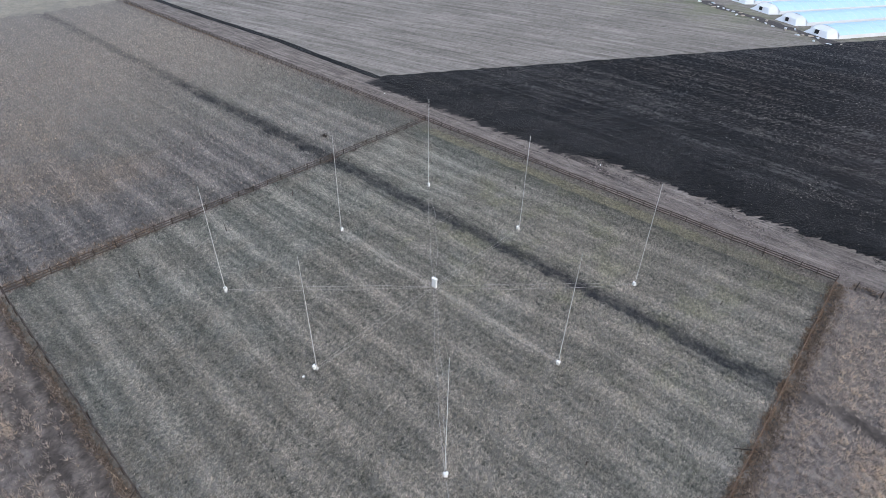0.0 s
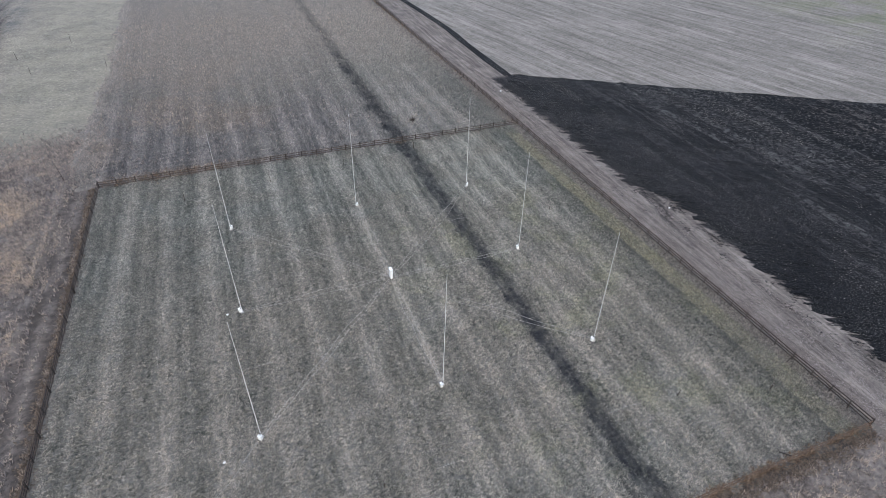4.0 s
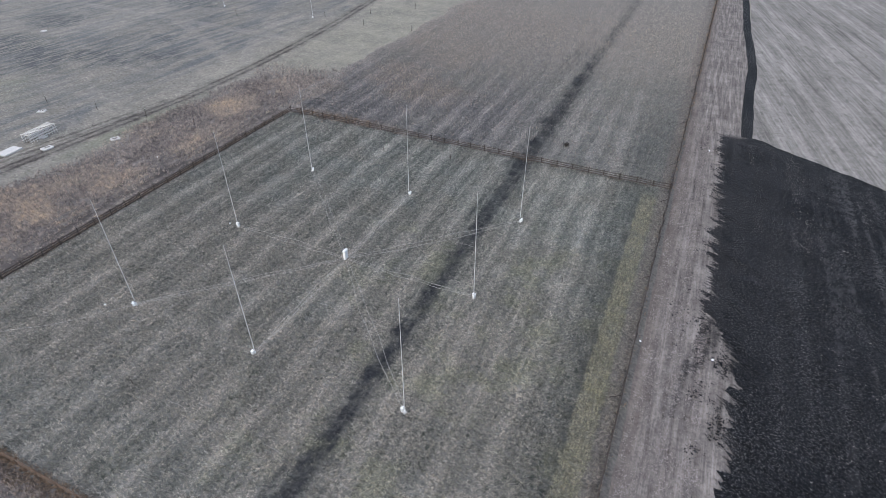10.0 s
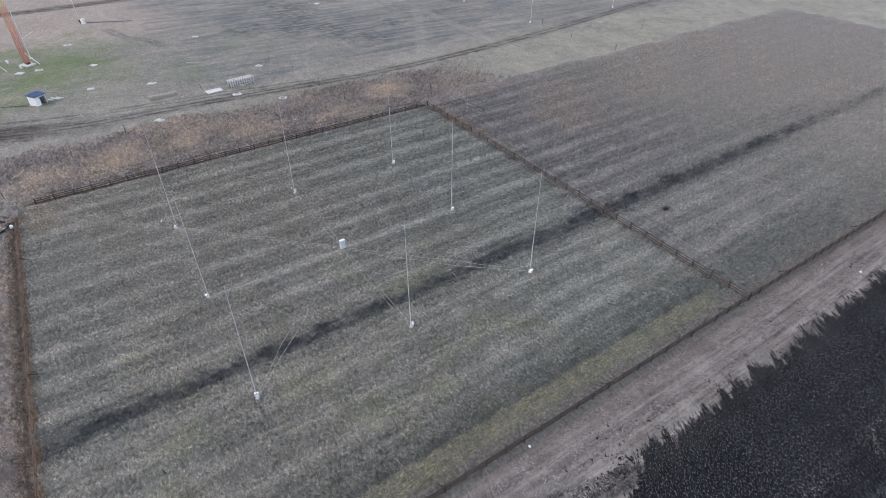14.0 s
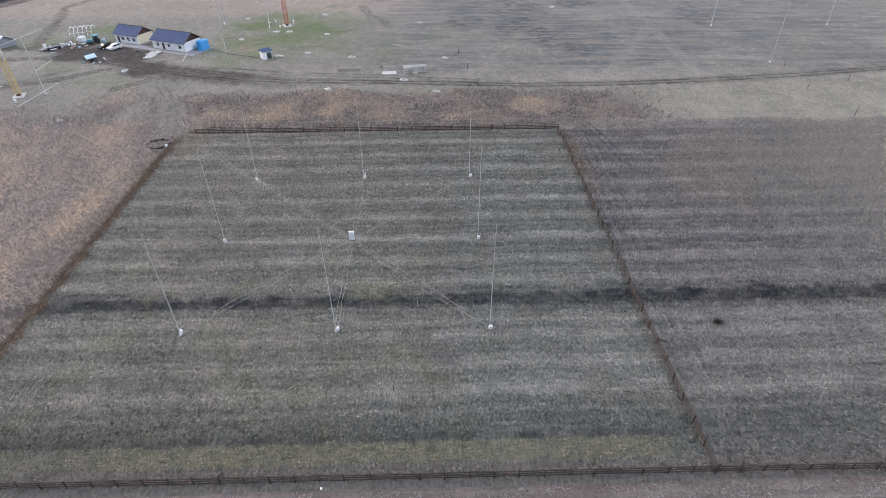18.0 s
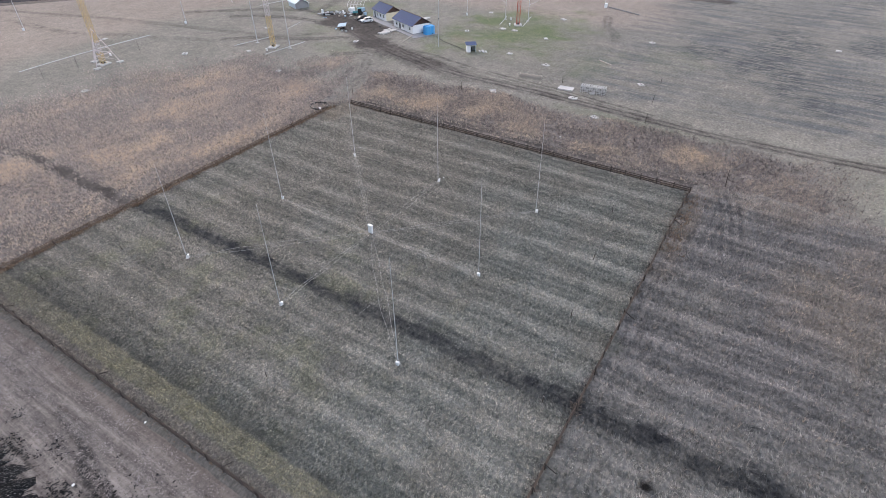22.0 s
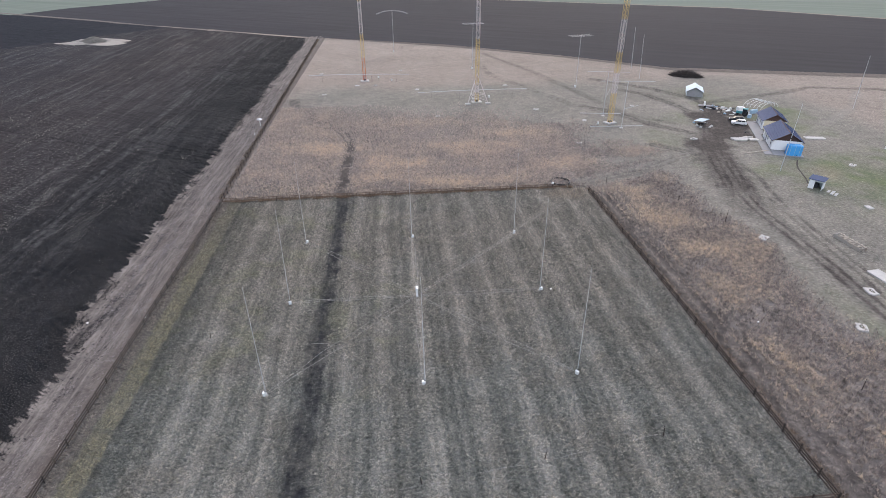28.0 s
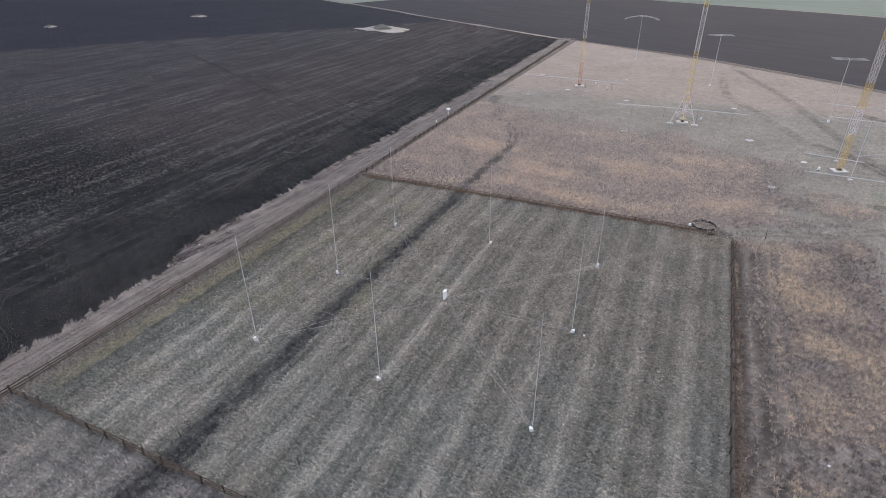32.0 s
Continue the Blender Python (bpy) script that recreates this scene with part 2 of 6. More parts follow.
def steppe_colour(s):
    """The open ground outside the fences: grazed grey-green turf, tan dry grass, green patches and reddish weeds."""
    x, y, _ = s.xyz()
    w = s.mul(s.math("SUBTRACT", s.noise(0.06, 4), 0.5), 26.0)
    xw, yw = s.math("ADD", x, w), s.math("ADD", y, s.mul(s.math("SUBTRACT", s.noise(0.05, 4, 0.6, s.turned(40)), 0.5), 26.0))
    g = s.math("ADD", s.mul(s.noise(0.06, 3), 0.18), s.math("ADD", s.mul(s.noise(0.4, 4), 0.27), s.mul(s.noise(1.7, 3, 0.65), 0.55)))
    turf = s.ramp(g, [(0.36, (0.135, 0.128, 0.108)), (0.5, (0.222, 0.206, 0.175)), (0.64, (0.335, 0.305, 0.26))])
    # tan pink dry grass to the south and west
    tan = s.ramp(g, [(0.36, (0.18, 0.152, 0.128)), (0.64, (0.40, 0.34, 0.286))])
    far = s.math("MAXIMUM", s.step(yw, -138, -158), s.mul(s.step(xw, -135, -150), s.step(yw, 20, -10)))
    col = s.mix(far, turf, tan)
    # long dark mown lines on the western pasture
    lines = s.noise(0.3, 5, 0.65, s.turned(86, 0.14, 1.0))
    past = s.mul(s.step(xw, -74, -84), s.step(yw, -15, 15), s.step(lines, 0.40, 0.60), s.math("MULTIPLY_ADD", s.step(s.noise(0.025, 3), 0.4, 0.6), 0.5, 0.5))
    col = s.mix(past, col, s.ramp(g, [(0.36, (0.085, 0.087, 0.086)), (0.64, (0.19, 0.189, 0.184))]))
    dashes = s.step(s.noise(1.0, 3, 0.6, s.turned(86, 0.22, 1.1)), 0.44, 0.56)
    col = s.mix(s.mul(s.attr("hatch"), dashes, 0.8), col, s.ramp(g, [(0.36, (0.04, 0.046, 0.05)), (0.64, (0.105, 0.112, 0.115))]))
    straw = s.mul(s.step(xw, -82, -62), s.step(yw, 40, 72), s.math("MULTIPLY_ADD", s.step(s.noise(0.12, 4), 0.35, 0.65), 0.5, 0.2))
    col = s.mix(straw, col, s.ramp(g, [(0.36, (0.18, 0.17, 0.128)), (0.64, (0.37, 0.345, 0.275))]))
    # green flush round the mast, the houses and the ruts
    col = s.mix(s.mul(s.attr("green"), 0.85), col, s.ramp(g, [(0.36, (0.085, 0.118, 0.05)), (0.64, (0.19, 0.215, 0.105))]))
    # tall weeds in belts along the fences
    col = s.mix(s.mul(s.attr("belt"), 0.85), col, s.ramp(g, [(0.37, (0.1, 0.088, 0.082)), (0.5, (0.2, 0.175, 0.16)), (0.63, (0.335, 0.29, 0.258))]))
    col = s.mix(s.mul(s.attr("dry"), 0.6), col, s.ramp(g, [(0.36, (0.14, 0.117, 0.09)), (0.64, (0.38, 0.318, 0.24))]))
    col = s.mix(s.mul(s.attr("pale"), 0.55), col, s.ramp(g, [(0.36, (0.19, 0.178, 0.155)), (0.64, (0.33, 0.305, 0.268))]))
    # trodden, muddy ground, broken up by clods and smears
    m = s.attr("wear")
    rough = s.math("SUBTRACT", s.math("ADD", s.mul(s.noise(0.5, 5, 0.7), 0.5), s.mul(s.noise(0.5, 5, 0.7, s.turned(66, 0.22, 1.3)), 0.5)), 0.5)
    m = s.math("MULTIPLY_ADD", s.mul(m, s.math("SUBTRACT", 1.25, m)), s.mul(rough, 6.0), m, clamp=True)
    return s.mix(m, col, s.ramp(g, [(0.36, (0.034, 0.03, 0.027)), (0.64, (0.105, 0.09, 0.08))]))


def make_steppe():
    s = Shade("open_steppe_turf", 0.95, spec=0.1)
    s.bump(grain(s, 0.3, 1.2, 5.0), 0.8, 0.25)
    return s.done(steppe_colour(s))


def make_turf_blades():
    s = Shade("steppe_grass_blades", 0.9, spec=0.1)
    f = s.math("MULTIPLY_ADD", s.math("POWER", s.island, 1.5), 0.8, 0.9)
    return s.done(s.scaled(steppe_colour(s), f), 0.4)


def make_weeds():
    """Tall dry weeds: reddish tan stems, some bleached, some nearly black."""
    s = Shade("dry_weeds", 0.9, spec=0.1)
    p = s.math("ADD", s.mul(s.step(s.noise(0.11, 4, 0.65), 0.42, 0.64), 0.25), s.mul(s.attr("dry"), 0.75))
    v = s.math("ADD", s.mul(s.step(s.noise(1.5, 3, 0.6), 0.34, 0.66), 0.5), s.math("ADD", s.mul(s.island, 0.18), s.mul(p, 0.42)))
    drift = s.mul(s.step(s.xyz()[0], -36, -42), s.step(s.noise(0.14, 4, 0.6, s.turned(20)), 0.4, 0.62))
    v = s.math("SUBTRACT", v, s.mul(drift, 0.12))
    v = s.math("ADD", v, s.mul(s.step(s.xyz()[1], -42, -50), s.step(s.xyz()[0], -52, -40), 0.12))
    pale = s.ramp(v, [(0.05, (0.16, 0.148, 0.146)), (0.35, (0.38, 0.343, 0.328)), (0.65, (0.56, 0.49, 0.44)), (1.0, (0.74, 0.62, 0.51))])
    return s.done(s.mix(s.mul(s.step(s.xyz()[1], -42, -50), 0.65), s.ramp(v, [(0.05, (0.14, 0.125, 0.117)), (0.35, (0.37, 0.322, 0.293)), (0.65, (0.59, 0.498, 0.41)), (1.0, (0.84, 0.665, 0.45))]), pale), 0.5)


def plough_colour(s):
    """Black turned soil with bleached straw drawn out along the furrows."""
    v = s.turned(-32, 0.35, 1.6)
    st = s.mul(s.step(s.noise(2.6, 5, 0.75, v), 0.5, 0.68), s.math("MULTIPLY_ADD", s.step(s.noise(0.06, 3), 0.35, 0.65), 0.7, 0.3))
    x, y, _ = s.xyz()
    rows = s.step(s.noise(0.4, 4, 0.65, s.vec(x, s.mul(y, 0.045), 2.0)), 0.47, 0.62)
    near, wide = s.noise(1.0, 3, 0.7, s.turned(-32, 3.8, 7.0)), s.noise(1.0, 3, 0.7, s.turned(-32, 1.2, 1.9))
    bits = s.math("ADD", s.mul(s.step(near, 0.54, 0.63), s.step(x, 105, 70), 0.85), s.mul(s.step(wide, 0.54, 0.63), s.step(x, 62, 105), 0.75))
    sp = s.mul(bits, s.math("MULTIPLY_ADD", s.step(s.noise(0.06, 4), 0.38, 0.6), 0.45, s.math("MULTIPLY_ADD", rows, 0.4, 0.27)))
    st = s.mul(st, s.math("MULTIPLY_ADD", s.step(s.noise(0.45, 4, 0.6, s.turned(-32, 0.02, 1.0)), 0.42, 0.62), 0.9, 0.25))
    st = s.mul(st, s.math("MULTIPLY_ADD", s.step(x, 53, 75), 0.06, 0.17))
    st = s.mul(st, s.step(x, 95, 65))
    far = s.mul(rows, s.step(x, 54, 78))
    st = s.math("MAXIMUM", st, s.mul(far, s.step(s.noise(0.9, 3, 0.7), 0.45, 0.62), 0.45))
    soil = s.ramp(grain(s, 0.15, 1.0, 5.0), [(0.36, (0.0045, 0.005, 0.0062)), (0.64, (0.018, 0.0187, 0.0212))])
    # painted highlights: grey flecks for the light that clods catch
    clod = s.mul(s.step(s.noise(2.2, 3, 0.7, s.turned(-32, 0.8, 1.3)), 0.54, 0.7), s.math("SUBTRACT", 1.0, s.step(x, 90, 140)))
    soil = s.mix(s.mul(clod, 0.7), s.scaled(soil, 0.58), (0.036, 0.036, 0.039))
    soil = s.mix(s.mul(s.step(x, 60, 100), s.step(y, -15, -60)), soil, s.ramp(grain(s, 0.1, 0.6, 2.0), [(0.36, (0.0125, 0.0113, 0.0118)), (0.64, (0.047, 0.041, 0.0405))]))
    # distance haze put into the colour: far soil turns bluer and paler
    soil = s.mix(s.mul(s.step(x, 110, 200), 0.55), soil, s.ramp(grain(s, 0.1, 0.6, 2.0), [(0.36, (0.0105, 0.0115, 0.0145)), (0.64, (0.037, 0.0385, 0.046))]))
    # a wheel line across the furrows, and the smooth harrowed land beyond the far edge
    line = s.math("ABSOLUTE", s.math("ADD", s.mul(s.math("SUBTRACT", x, 53.6), 0.474), s.mul(s.math("ADD", y, 67.0), 0.881)))
    line = s.mul(s.step(s.math("ADD", line, s.mul(s.math("SUBTRACT", s.noise(0.4, 3), 0.5), 1.6)), 1.1, 0.4), 0.4)
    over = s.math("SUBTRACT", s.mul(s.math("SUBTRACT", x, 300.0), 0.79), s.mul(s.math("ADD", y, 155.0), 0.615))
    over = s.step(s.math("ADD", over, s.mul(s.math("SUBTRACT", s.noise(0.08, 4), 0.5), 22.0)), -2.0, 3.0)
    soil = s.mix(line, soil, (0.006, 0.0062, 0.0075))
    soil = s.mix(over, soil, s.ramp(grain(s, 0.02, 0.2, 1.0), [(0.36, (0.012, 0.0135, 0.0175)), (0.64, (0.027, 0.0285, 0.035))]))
    bare = s.mul(s.math("SUBTRACT", 1.0, line), s.math("SUBTRACT", 1.0, over))
    return s.mix(s.mul(bare, s.math("MAXIMUM", s.mul(st, 0.6), s.mul(sp, 0.72))), soil, s.mix(s.mul(s.step(s.noise(0.03, 3), 0.4, 0.6), s.step(s.xyz()[0], 70, 130)), (0.27, 0.262, 0.252), (0.25, 0.222, 0.195)))


def make_track():
    s = Shade("trodden_pale_track", 0.95, spec=0.1)
    x, y, _ = s.xyz()
    streak = s.noise(1.0, 5, 0.65, s.vec(s.mul(x, 1.3), s.mul(y, 0.09), 0.0))
    g = s.math("ADD", s.mul(s.noise(0.3, 4), 0.35), s.mul(s.noise(2.2, 4, 0.7), 0.65))
    thin = s.noise(1.0, 4, 0.6, s.vec(s.mul(x, 4.5), s.mul(y, 0.07), 3.0))
    f = s.math("ADD", s.math("ADD", s.mul(streak, 0.42), s.mul(thin, 0.16)), s.mul(g, 0.52))
    s.bump(g, 0.8, 0.15)
    col = s.ramp(f, [(0.43, (0.06, 0.052, 0.046)), (0.55, (0.16, 0.14, 0.125)), (0.67, (0.315, 0.28, 0.25))])
    col = s.mix(s.mul(s.step(s.noise(2.2, 4, 0.75), 0.56, 0.64), 0.6), col, (0.075, 0.064, 0.056))
    verge = s.mul(s.step(x, 44.2, 42.3), 0.6)
    col = s.mix(verge, col, s.ramp(g, [(0.3, (0.085, 0.07, 0.06)), (0.7, (0.19, 0.158, 0.135))]))
    # soil drawn out of the furrow ends in streaks
    n = s.math("ADD", s.mul(s.noise(0.55, 4, 0.7, s.turned(-32, 0.13, 1.0)), 0.62), s.mul(s.noise(3.2, 4, 0.75, s.turned(-32, 0.3, 1.0)), 0.38))
    edge = s.math("SUBTRACT", 50.5, s.mul(s.step(y, 3, 11), 3.3))
    soil = s.step(s.math("ADD", n, s.mul(s.math("SUBTRACT", x, edge), 0.08)), 0.57, 0.65)
    soil = s.mul(soil, s.step(y, 71, 68), s.step(y, -275, -265), s.step(x, 45, 46.5))
    soil = s.math("MAXIMUM", soil, s.mul(s.attr("wear"), s.math("MULTIPLY_ADD", s.step(s.noise(1.8, 4, 0.7), 0.35, 0.55), 0.65, 0.2)))
    return s.done(s.mix(s.mul(soil, 0.96), col, plough_colour(s)))


def make_track_blades():
    s = Shade("flattened_track_grass", 0.95, spec=0.1)
    return s.done(s.ramp(s.math("ADD", s.mul(s.island, 0.6), s.mul(s.noise(0.5, 3), 0.4)), [(0.15, (0.085, 0.072, 0.066)), (0.5, (0.20, 0.175, 0.162)), (0.85, (0.38, 0.34, 0.318))]))


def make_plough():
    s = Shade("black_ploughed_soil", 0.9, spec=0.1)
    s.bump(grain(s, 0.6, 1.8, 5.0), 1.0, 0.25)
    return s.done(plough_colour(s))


def make_stubble():
    s = Shade("pale_stubble", 0.95, spec=0.1)
    a = s.noise(0.9, 5, 0.7, s.turned(-79, 0.025, 0.4))
    a = s.math("ADD", s.mul(a, 0.6), s.mul(s.noise(0.9, 4, 0.65, s.turned(-79, 0.05, 2.0)), 0.4))
    f = s.math("ADD", s.mul(a, 0.6), s.mul(grain(s, 0.05, 0.5, 1.5), 0.45))
    s.bump(f, 0.6, 0.2)
    x, y, _ = s.xyz()
    col = s.ramp(f, [(0.42, (0.10, 0.091, 0.079)), (0.52, (0.195, 0.18, 0.16)), (0.62, (0.315, 0.29, 0.262))])
    clod = s.step(s.noise(0.55, 4, 0.7, s.turned(-79, 0.4, 1.0)), 0.54, 0.64)
    col = s.mix(s.mul(clod, 0.45), col, (0.09, 0.083, 0.07))
    weedy = s.mul(s.step(s.math("ADD", x, s.mul(s.noise(0.05, 4), 60.0)), 195, 240), s.step(s.noise(0.07, 4), 0.38, 0.58), s.step(y, 140, 90))
    return s.done(s.mix(s.mul(weedy, 0.55), col, s.ramp(f, [(0.4, (0.085, 0.105, 0.055)), (0.62, (0.20, 0.205, 0.12))])))


def make_far_soil():
    s = Shade("hazed_far_soil", 0.95, spec=0.15)
    a = s.noise(0.6, 3, 0.6, s.turned(-32, 0.02, 0.3))
    # bare soil, its colour shifted towards blue to stand for distance haze
    return s.done(s.ramp(s.math("ADD", s.mul(a, 0.5), s.mul(grain(s, 0.02, 0.15, 1.0), 0.5)), [(0.36, (0.022, 0.0215, 0.025)), (0.64, (0.040, 0.038, 0.0445))]))


def make_winter_crop():
    s = Shade("pale_winter_crop", 0.95, spec=0.15)
    a = s.noise(0.6, 3, 0.6, s.turned(-32, 0.01, 0.2))
    return s.done(s.ramp(a, [(0.3, (0.13, 0.16, 0.125)), (0.7, (0.19, 0.215, 0.18))]))


def make_mud():
    s = Shade("rutted_mud", 0.85, spec=0.3)
    g = grain(s, 0.15, 0.8, 4.0)
    s.bump(g, 0.8, 0.15)
    return s.done(s.ramp(g, [(0.36, (0.035, 0.032, 0.03)), (0.64, (0.095, 0.084, 0.078))]))


def make_roadside():
    s = Shade("trodden_turf", 0.95, spec=0.1)
    g = grain(s, 0.1, 0.6, 3.0)
    return s.done(s.ramp(g, [(0.36, (0.075, 0.068, 0.063)), (0.64, (0.185, 0.167, 0.154))]))


def make_thatch(name, lo, hi):
    s = Shade(name, 0.9, spec=0.1)
    return s.done(s.mix(s.island, lo, hi), 0.3)


M_ROADSIDE = make_roadside()
M_STRAW = make_thatch("bleached_straw", (0.12, 0.112, 0.104), (0.42, 0.395, 0.36))
M_DEADGRASS = make_thatch("dark_dead_grass", (0.06, 0.053, 0.047), (0.21, 0.178, 0.15))
M_DULLGRASS = make_thatch("dull_brown_dead_grass", (0.085, 0.069, 0.056), (0.27, 0.212, 0.162))
M_BROWNGRASS = make_thatch("brown_dead_grass", (0.14, 0.1, 0.07), (0.35, 0.256, 0.178))
M_TURFBLADES, M_TRACKBLADES = make_turf_blades(), make_track_blades()
M_FIELD, M_BLADES, M_STEPPE, M_WEEDS = make_field_soil(), make_field_blades(), make_steppe(), make_weeds()
M_TRACK, M_PLOUGH, M_STUBBLE, M_FAR, M_CROP, M_MUD = make_track(), make_plough(), make_stubble(), make_far_soil(), make_winter_crop(), make_mud()
M_WHITE = plain("white_paint", (0.78, 0.78, 0.76), 0.45, spread=0.1)
M_ALU = plain("dull_aluminium", (0.66, 0.66, 0.65), 0.5, 0.15, 0.1)
M_GREYALU = plain("weathered_grey_aluminium", (0.56, 0.56, 0.56), 0.5, 0.1, 0.15)
M_PALEGREY = plain("pale_grey_scrap", (0.45, 0.45, 0.44), 0.7, spread=0.3)
M_CABLE = plain("bleached_cable", (0.5, 0.48, 0.45), 0.7, spread=0.15)
M_WOOD = plain("weathered_wood", (0.058, 0.045, 0.037), 0.9, spread=0.4)
M_OLDWOOD = plain("pale_timber", (0.42, 0.37, 0.31), 0.85, spread=0.25)
M_RUSTWOOD = plain("rust_brown_wood", (0.12, 0.08, 0.055), 0.9, spread=0.35)
M_BROWNWOOD = plain("brown_weathered_wood", (0.068, 0.051, 0.04), 0.9, spread=0.4)
M_POSTWOOD = plain("dark_post_wood", (0.042, 0.034, 0.029), 0.9, spread=0.4)
M_WIRE = plain("rusty_wire", (0.06, 0.05, 0.045), 0.8, spread=0.3)
M_YELLOW = plain("yellow_tower_paint", (0.62, 0.44, 0.17), 0.6, spread=0.25)
M_ORANGE = plain("orange_tower_paint", (0.55, 0.2, 0.07), 0.6, spread=0.25)
M_RED = plain("red_tower_paint", (0.42, 0.085, 0.05), 0.6, spread=0.25)
M_CONCRETE = plain("pale_concrete", (0.52, 0.50, 0.47), 0.9, spread=0.42, scale=1.5)
M_PAVING = plain("grey_concrete_paving", (0.29, 0.285, 0.285), 0.9, spread=0.25, scale=1.0)
M_WALL = plain("white_render", (0.84, 0.83, 0.81), 0.85, spread=0.08, scale=1.0)
M_CREAM = plain("cream_render", (0.66, 0.60, 0.44), 0.85, spread=0.08, scale=1.0)
M_ROOF = plain("slate_blue_metal_roof", (0.062, 0.085, 0.165), 0.6, 0.0, 0.12, 0.8, 0.1)
M_GABLE = plain("brown_gable_boards", (0.075, 0.045, 0.036), 0.7, spread=0.2)
M_GLASS = plain("dark_window_glass", (0.03, 0.035, 0.04), 0.12, spread=0.1, spec=0.6)
M_DOOR = plain("dark_door", (0.05, 0.05, 0.055), 0.5, spread=0.1)
M_BLUE = plain("blue_tarpaulin", (0.08, 0.36, 0.72), 0.5, spread=0.12, scale=1.2)
M_TEAL = plain("teal_machine_paint", (0.08, 0.27, 0.30), 0.5, spread=0.2)
M_CANVAS = plain("pale_blue_canvas", (0.62, 0.7, 0.74), 0.7, spread=0.08)
M_SHEET = plain("pale_blue_sheet", (0.34, 0.47, 0.58), 0.5, spread=0.1)
M_DARK = plain("dark_steel", (0.035, 0.035, 0.038), 0.6, spread=0.2)
M_RUBBER = plain("black_rubber", (0.018, 0.018, 0.018), 0.85, spread=0.15)
M_CARBLACK = plain("dark_car_paint", (0.018, 0.02, 0.024), 0.5, spread=0.05, spec=0.2)
M_CARWHITE = plain("white_car_paint", (0.75, 0.75, 0.75), 0.3, spread=0.04, spec=0.5)
M_FILM = plain("blue_white_film", (0.46, 0.66, 0.82), 0.35, spread=0.06, scale=0.4)
M_FILMEND = plain("clear_film_end", (0.72, 0.75, 0.77), 0.4, spread=0.12, scale=0.5)
M_SAND = plain("pale_sand", (0.36, 0.325, 0.28), 0.95, spread=0.35, scale=0.3)
M_BRUSH = plain("dead_brushwood", (0.062, 0.052, 0.046), 0.9, spread=0.4)
M_PIPE = plain("black_plastic_pipe", (0.022, 0.022, 0.024), 0.5, spread=0.1)


# ---- mesh tools ----
class Geo:
    """Vertices and faces gathered for one mesh."""

    def __init__(self):
        self.v, self.f = [], []

    def add(self, verts, faces):
        n = len(self.v)
        self.v += [tuple(p) for p in verts]
        self.f += [tuple(i + n for i in q) for q in faces]
        return self

    def box(self, c, s, m=None, bevel=0.0):
        """A box at c of size s; with bevel its upright edges are cut."""
        x, y, z = (a / 2 for a in s)
        b = min(bevel, x * 0.9, y * 0.9)
        ring = [(-x + b, -y), (x - b, -y), (x, -y + b), (x, y - b), (x - b, y), (-x + b, y), (-x, y - b), (-x, -y + b)] if b else [(-x, -y), (x, -y), (x, y), (-x, y)]
        n = len(ring)
        vs = [Vector((p[0], p[1], h)) for h in (-z, z) for p in ring]
        vs = [(m @ v if m else v) + Vector(c) for v in vs]
        fs = [tuple(range(n))[::-1], tuple(range(n, 2 * n))] + [(i, (i + 1) % n, n + (i + 1) % n, n + i) for i in range(n)]
        return self.add(vs, fs)

    def tube(self, p, q, r0, r1=None, n=6):
        p, q = Vector(p), Vector(q)
        r1 = r0 if r1 is None else r1
        d = (q - p).normalized()
        a = d.orthogonal().normalized()
        b = d.cross(a)
        vs = [p + (a * math.cos(i * math.tau / n) + b * math.sin(i * math.tau / n)) * r0 for i in range(n)]
        vs += [q + (a * math.cos(i * math.tau / n) + b * math.sin(i * math.tau / n)) * r1 for i in range(n)]
        return self.add(vs, [(i, (i + 1) % n, n + (i + 1) % n, n + i) for i in range(n)] + [tuple(range(n))[::-1], tuple(range(n, 2 * n))])

    def line(self, pts, r, n=5):
        for p, q in zip(pts, pts[1:]):
            self.tube(p, q, r, r, n)
        return self

    def prism(self, outline, y0, y1):
        """An outline in x and z, drawn out along y."""
        n = len(outline)
        vs = [(x, y, z) for y in (y0, y1) for x, z in outline]
        return self.add(vs, [tuple(range(n)), tuple(range(n, 2 * n))[::-1]] + [(i, n + i, n + (i + 1) % n, (i + 1) % n) for i in range(n)])

    def mesh(self, name, mat):
        me = bpy.data.meshes.new(name)
        me.from_pydata(self.v, [], self.f)
        me.materials.append(mat)
        return me


def part(name, geo, mat, parent=None, label="", at=None):
    """Links geometry as one mesh object, under a thing or a part."""
    me = geo if isinstance(geo, bpy.types.Mesh) else geo.mesh(name, mat)
    ob = new(name, me)
    if parent:
        ob.parent = parent
    if at is not None:
        ob.matrix_basis = at
    return tagged(ob, label)


def thing(name, at, label, category, group="", kind=""):
    ob = tagged(new(name), label, category, group, kind)
    ob.empty_display_size = 0.3
    ob.matrix_basis = at
    return ob


def solo(name, geo, mat, label, category, kind="", group="", at=None):
    ob = part(name, geo, mat, at=at)
    return tagged(ob, label, category, group, kind)


def sheet(name, xs, ys, height, mat, label, category, cover=None):
    """A gridded sheet of ground; height is a function of two arrays."""
    X, Y = np.meshgrid(np.array(xs, float), np.array(ys, float))
    Z = height(X, Y)
    nx, ny = len(xs), len(ys)
    i = (np.arange(ny - 1)[:, None] * nx + np.arange(nx - 1)[None, :]).ravel()
    return raw(name, np.stack([X, Y, Z], -1).reshape(-1, 3), np.stack([i, i + 1, i + nx + 1, i + nx], 1), mat, label, category, cover=cover(X, Y) if cover else None)


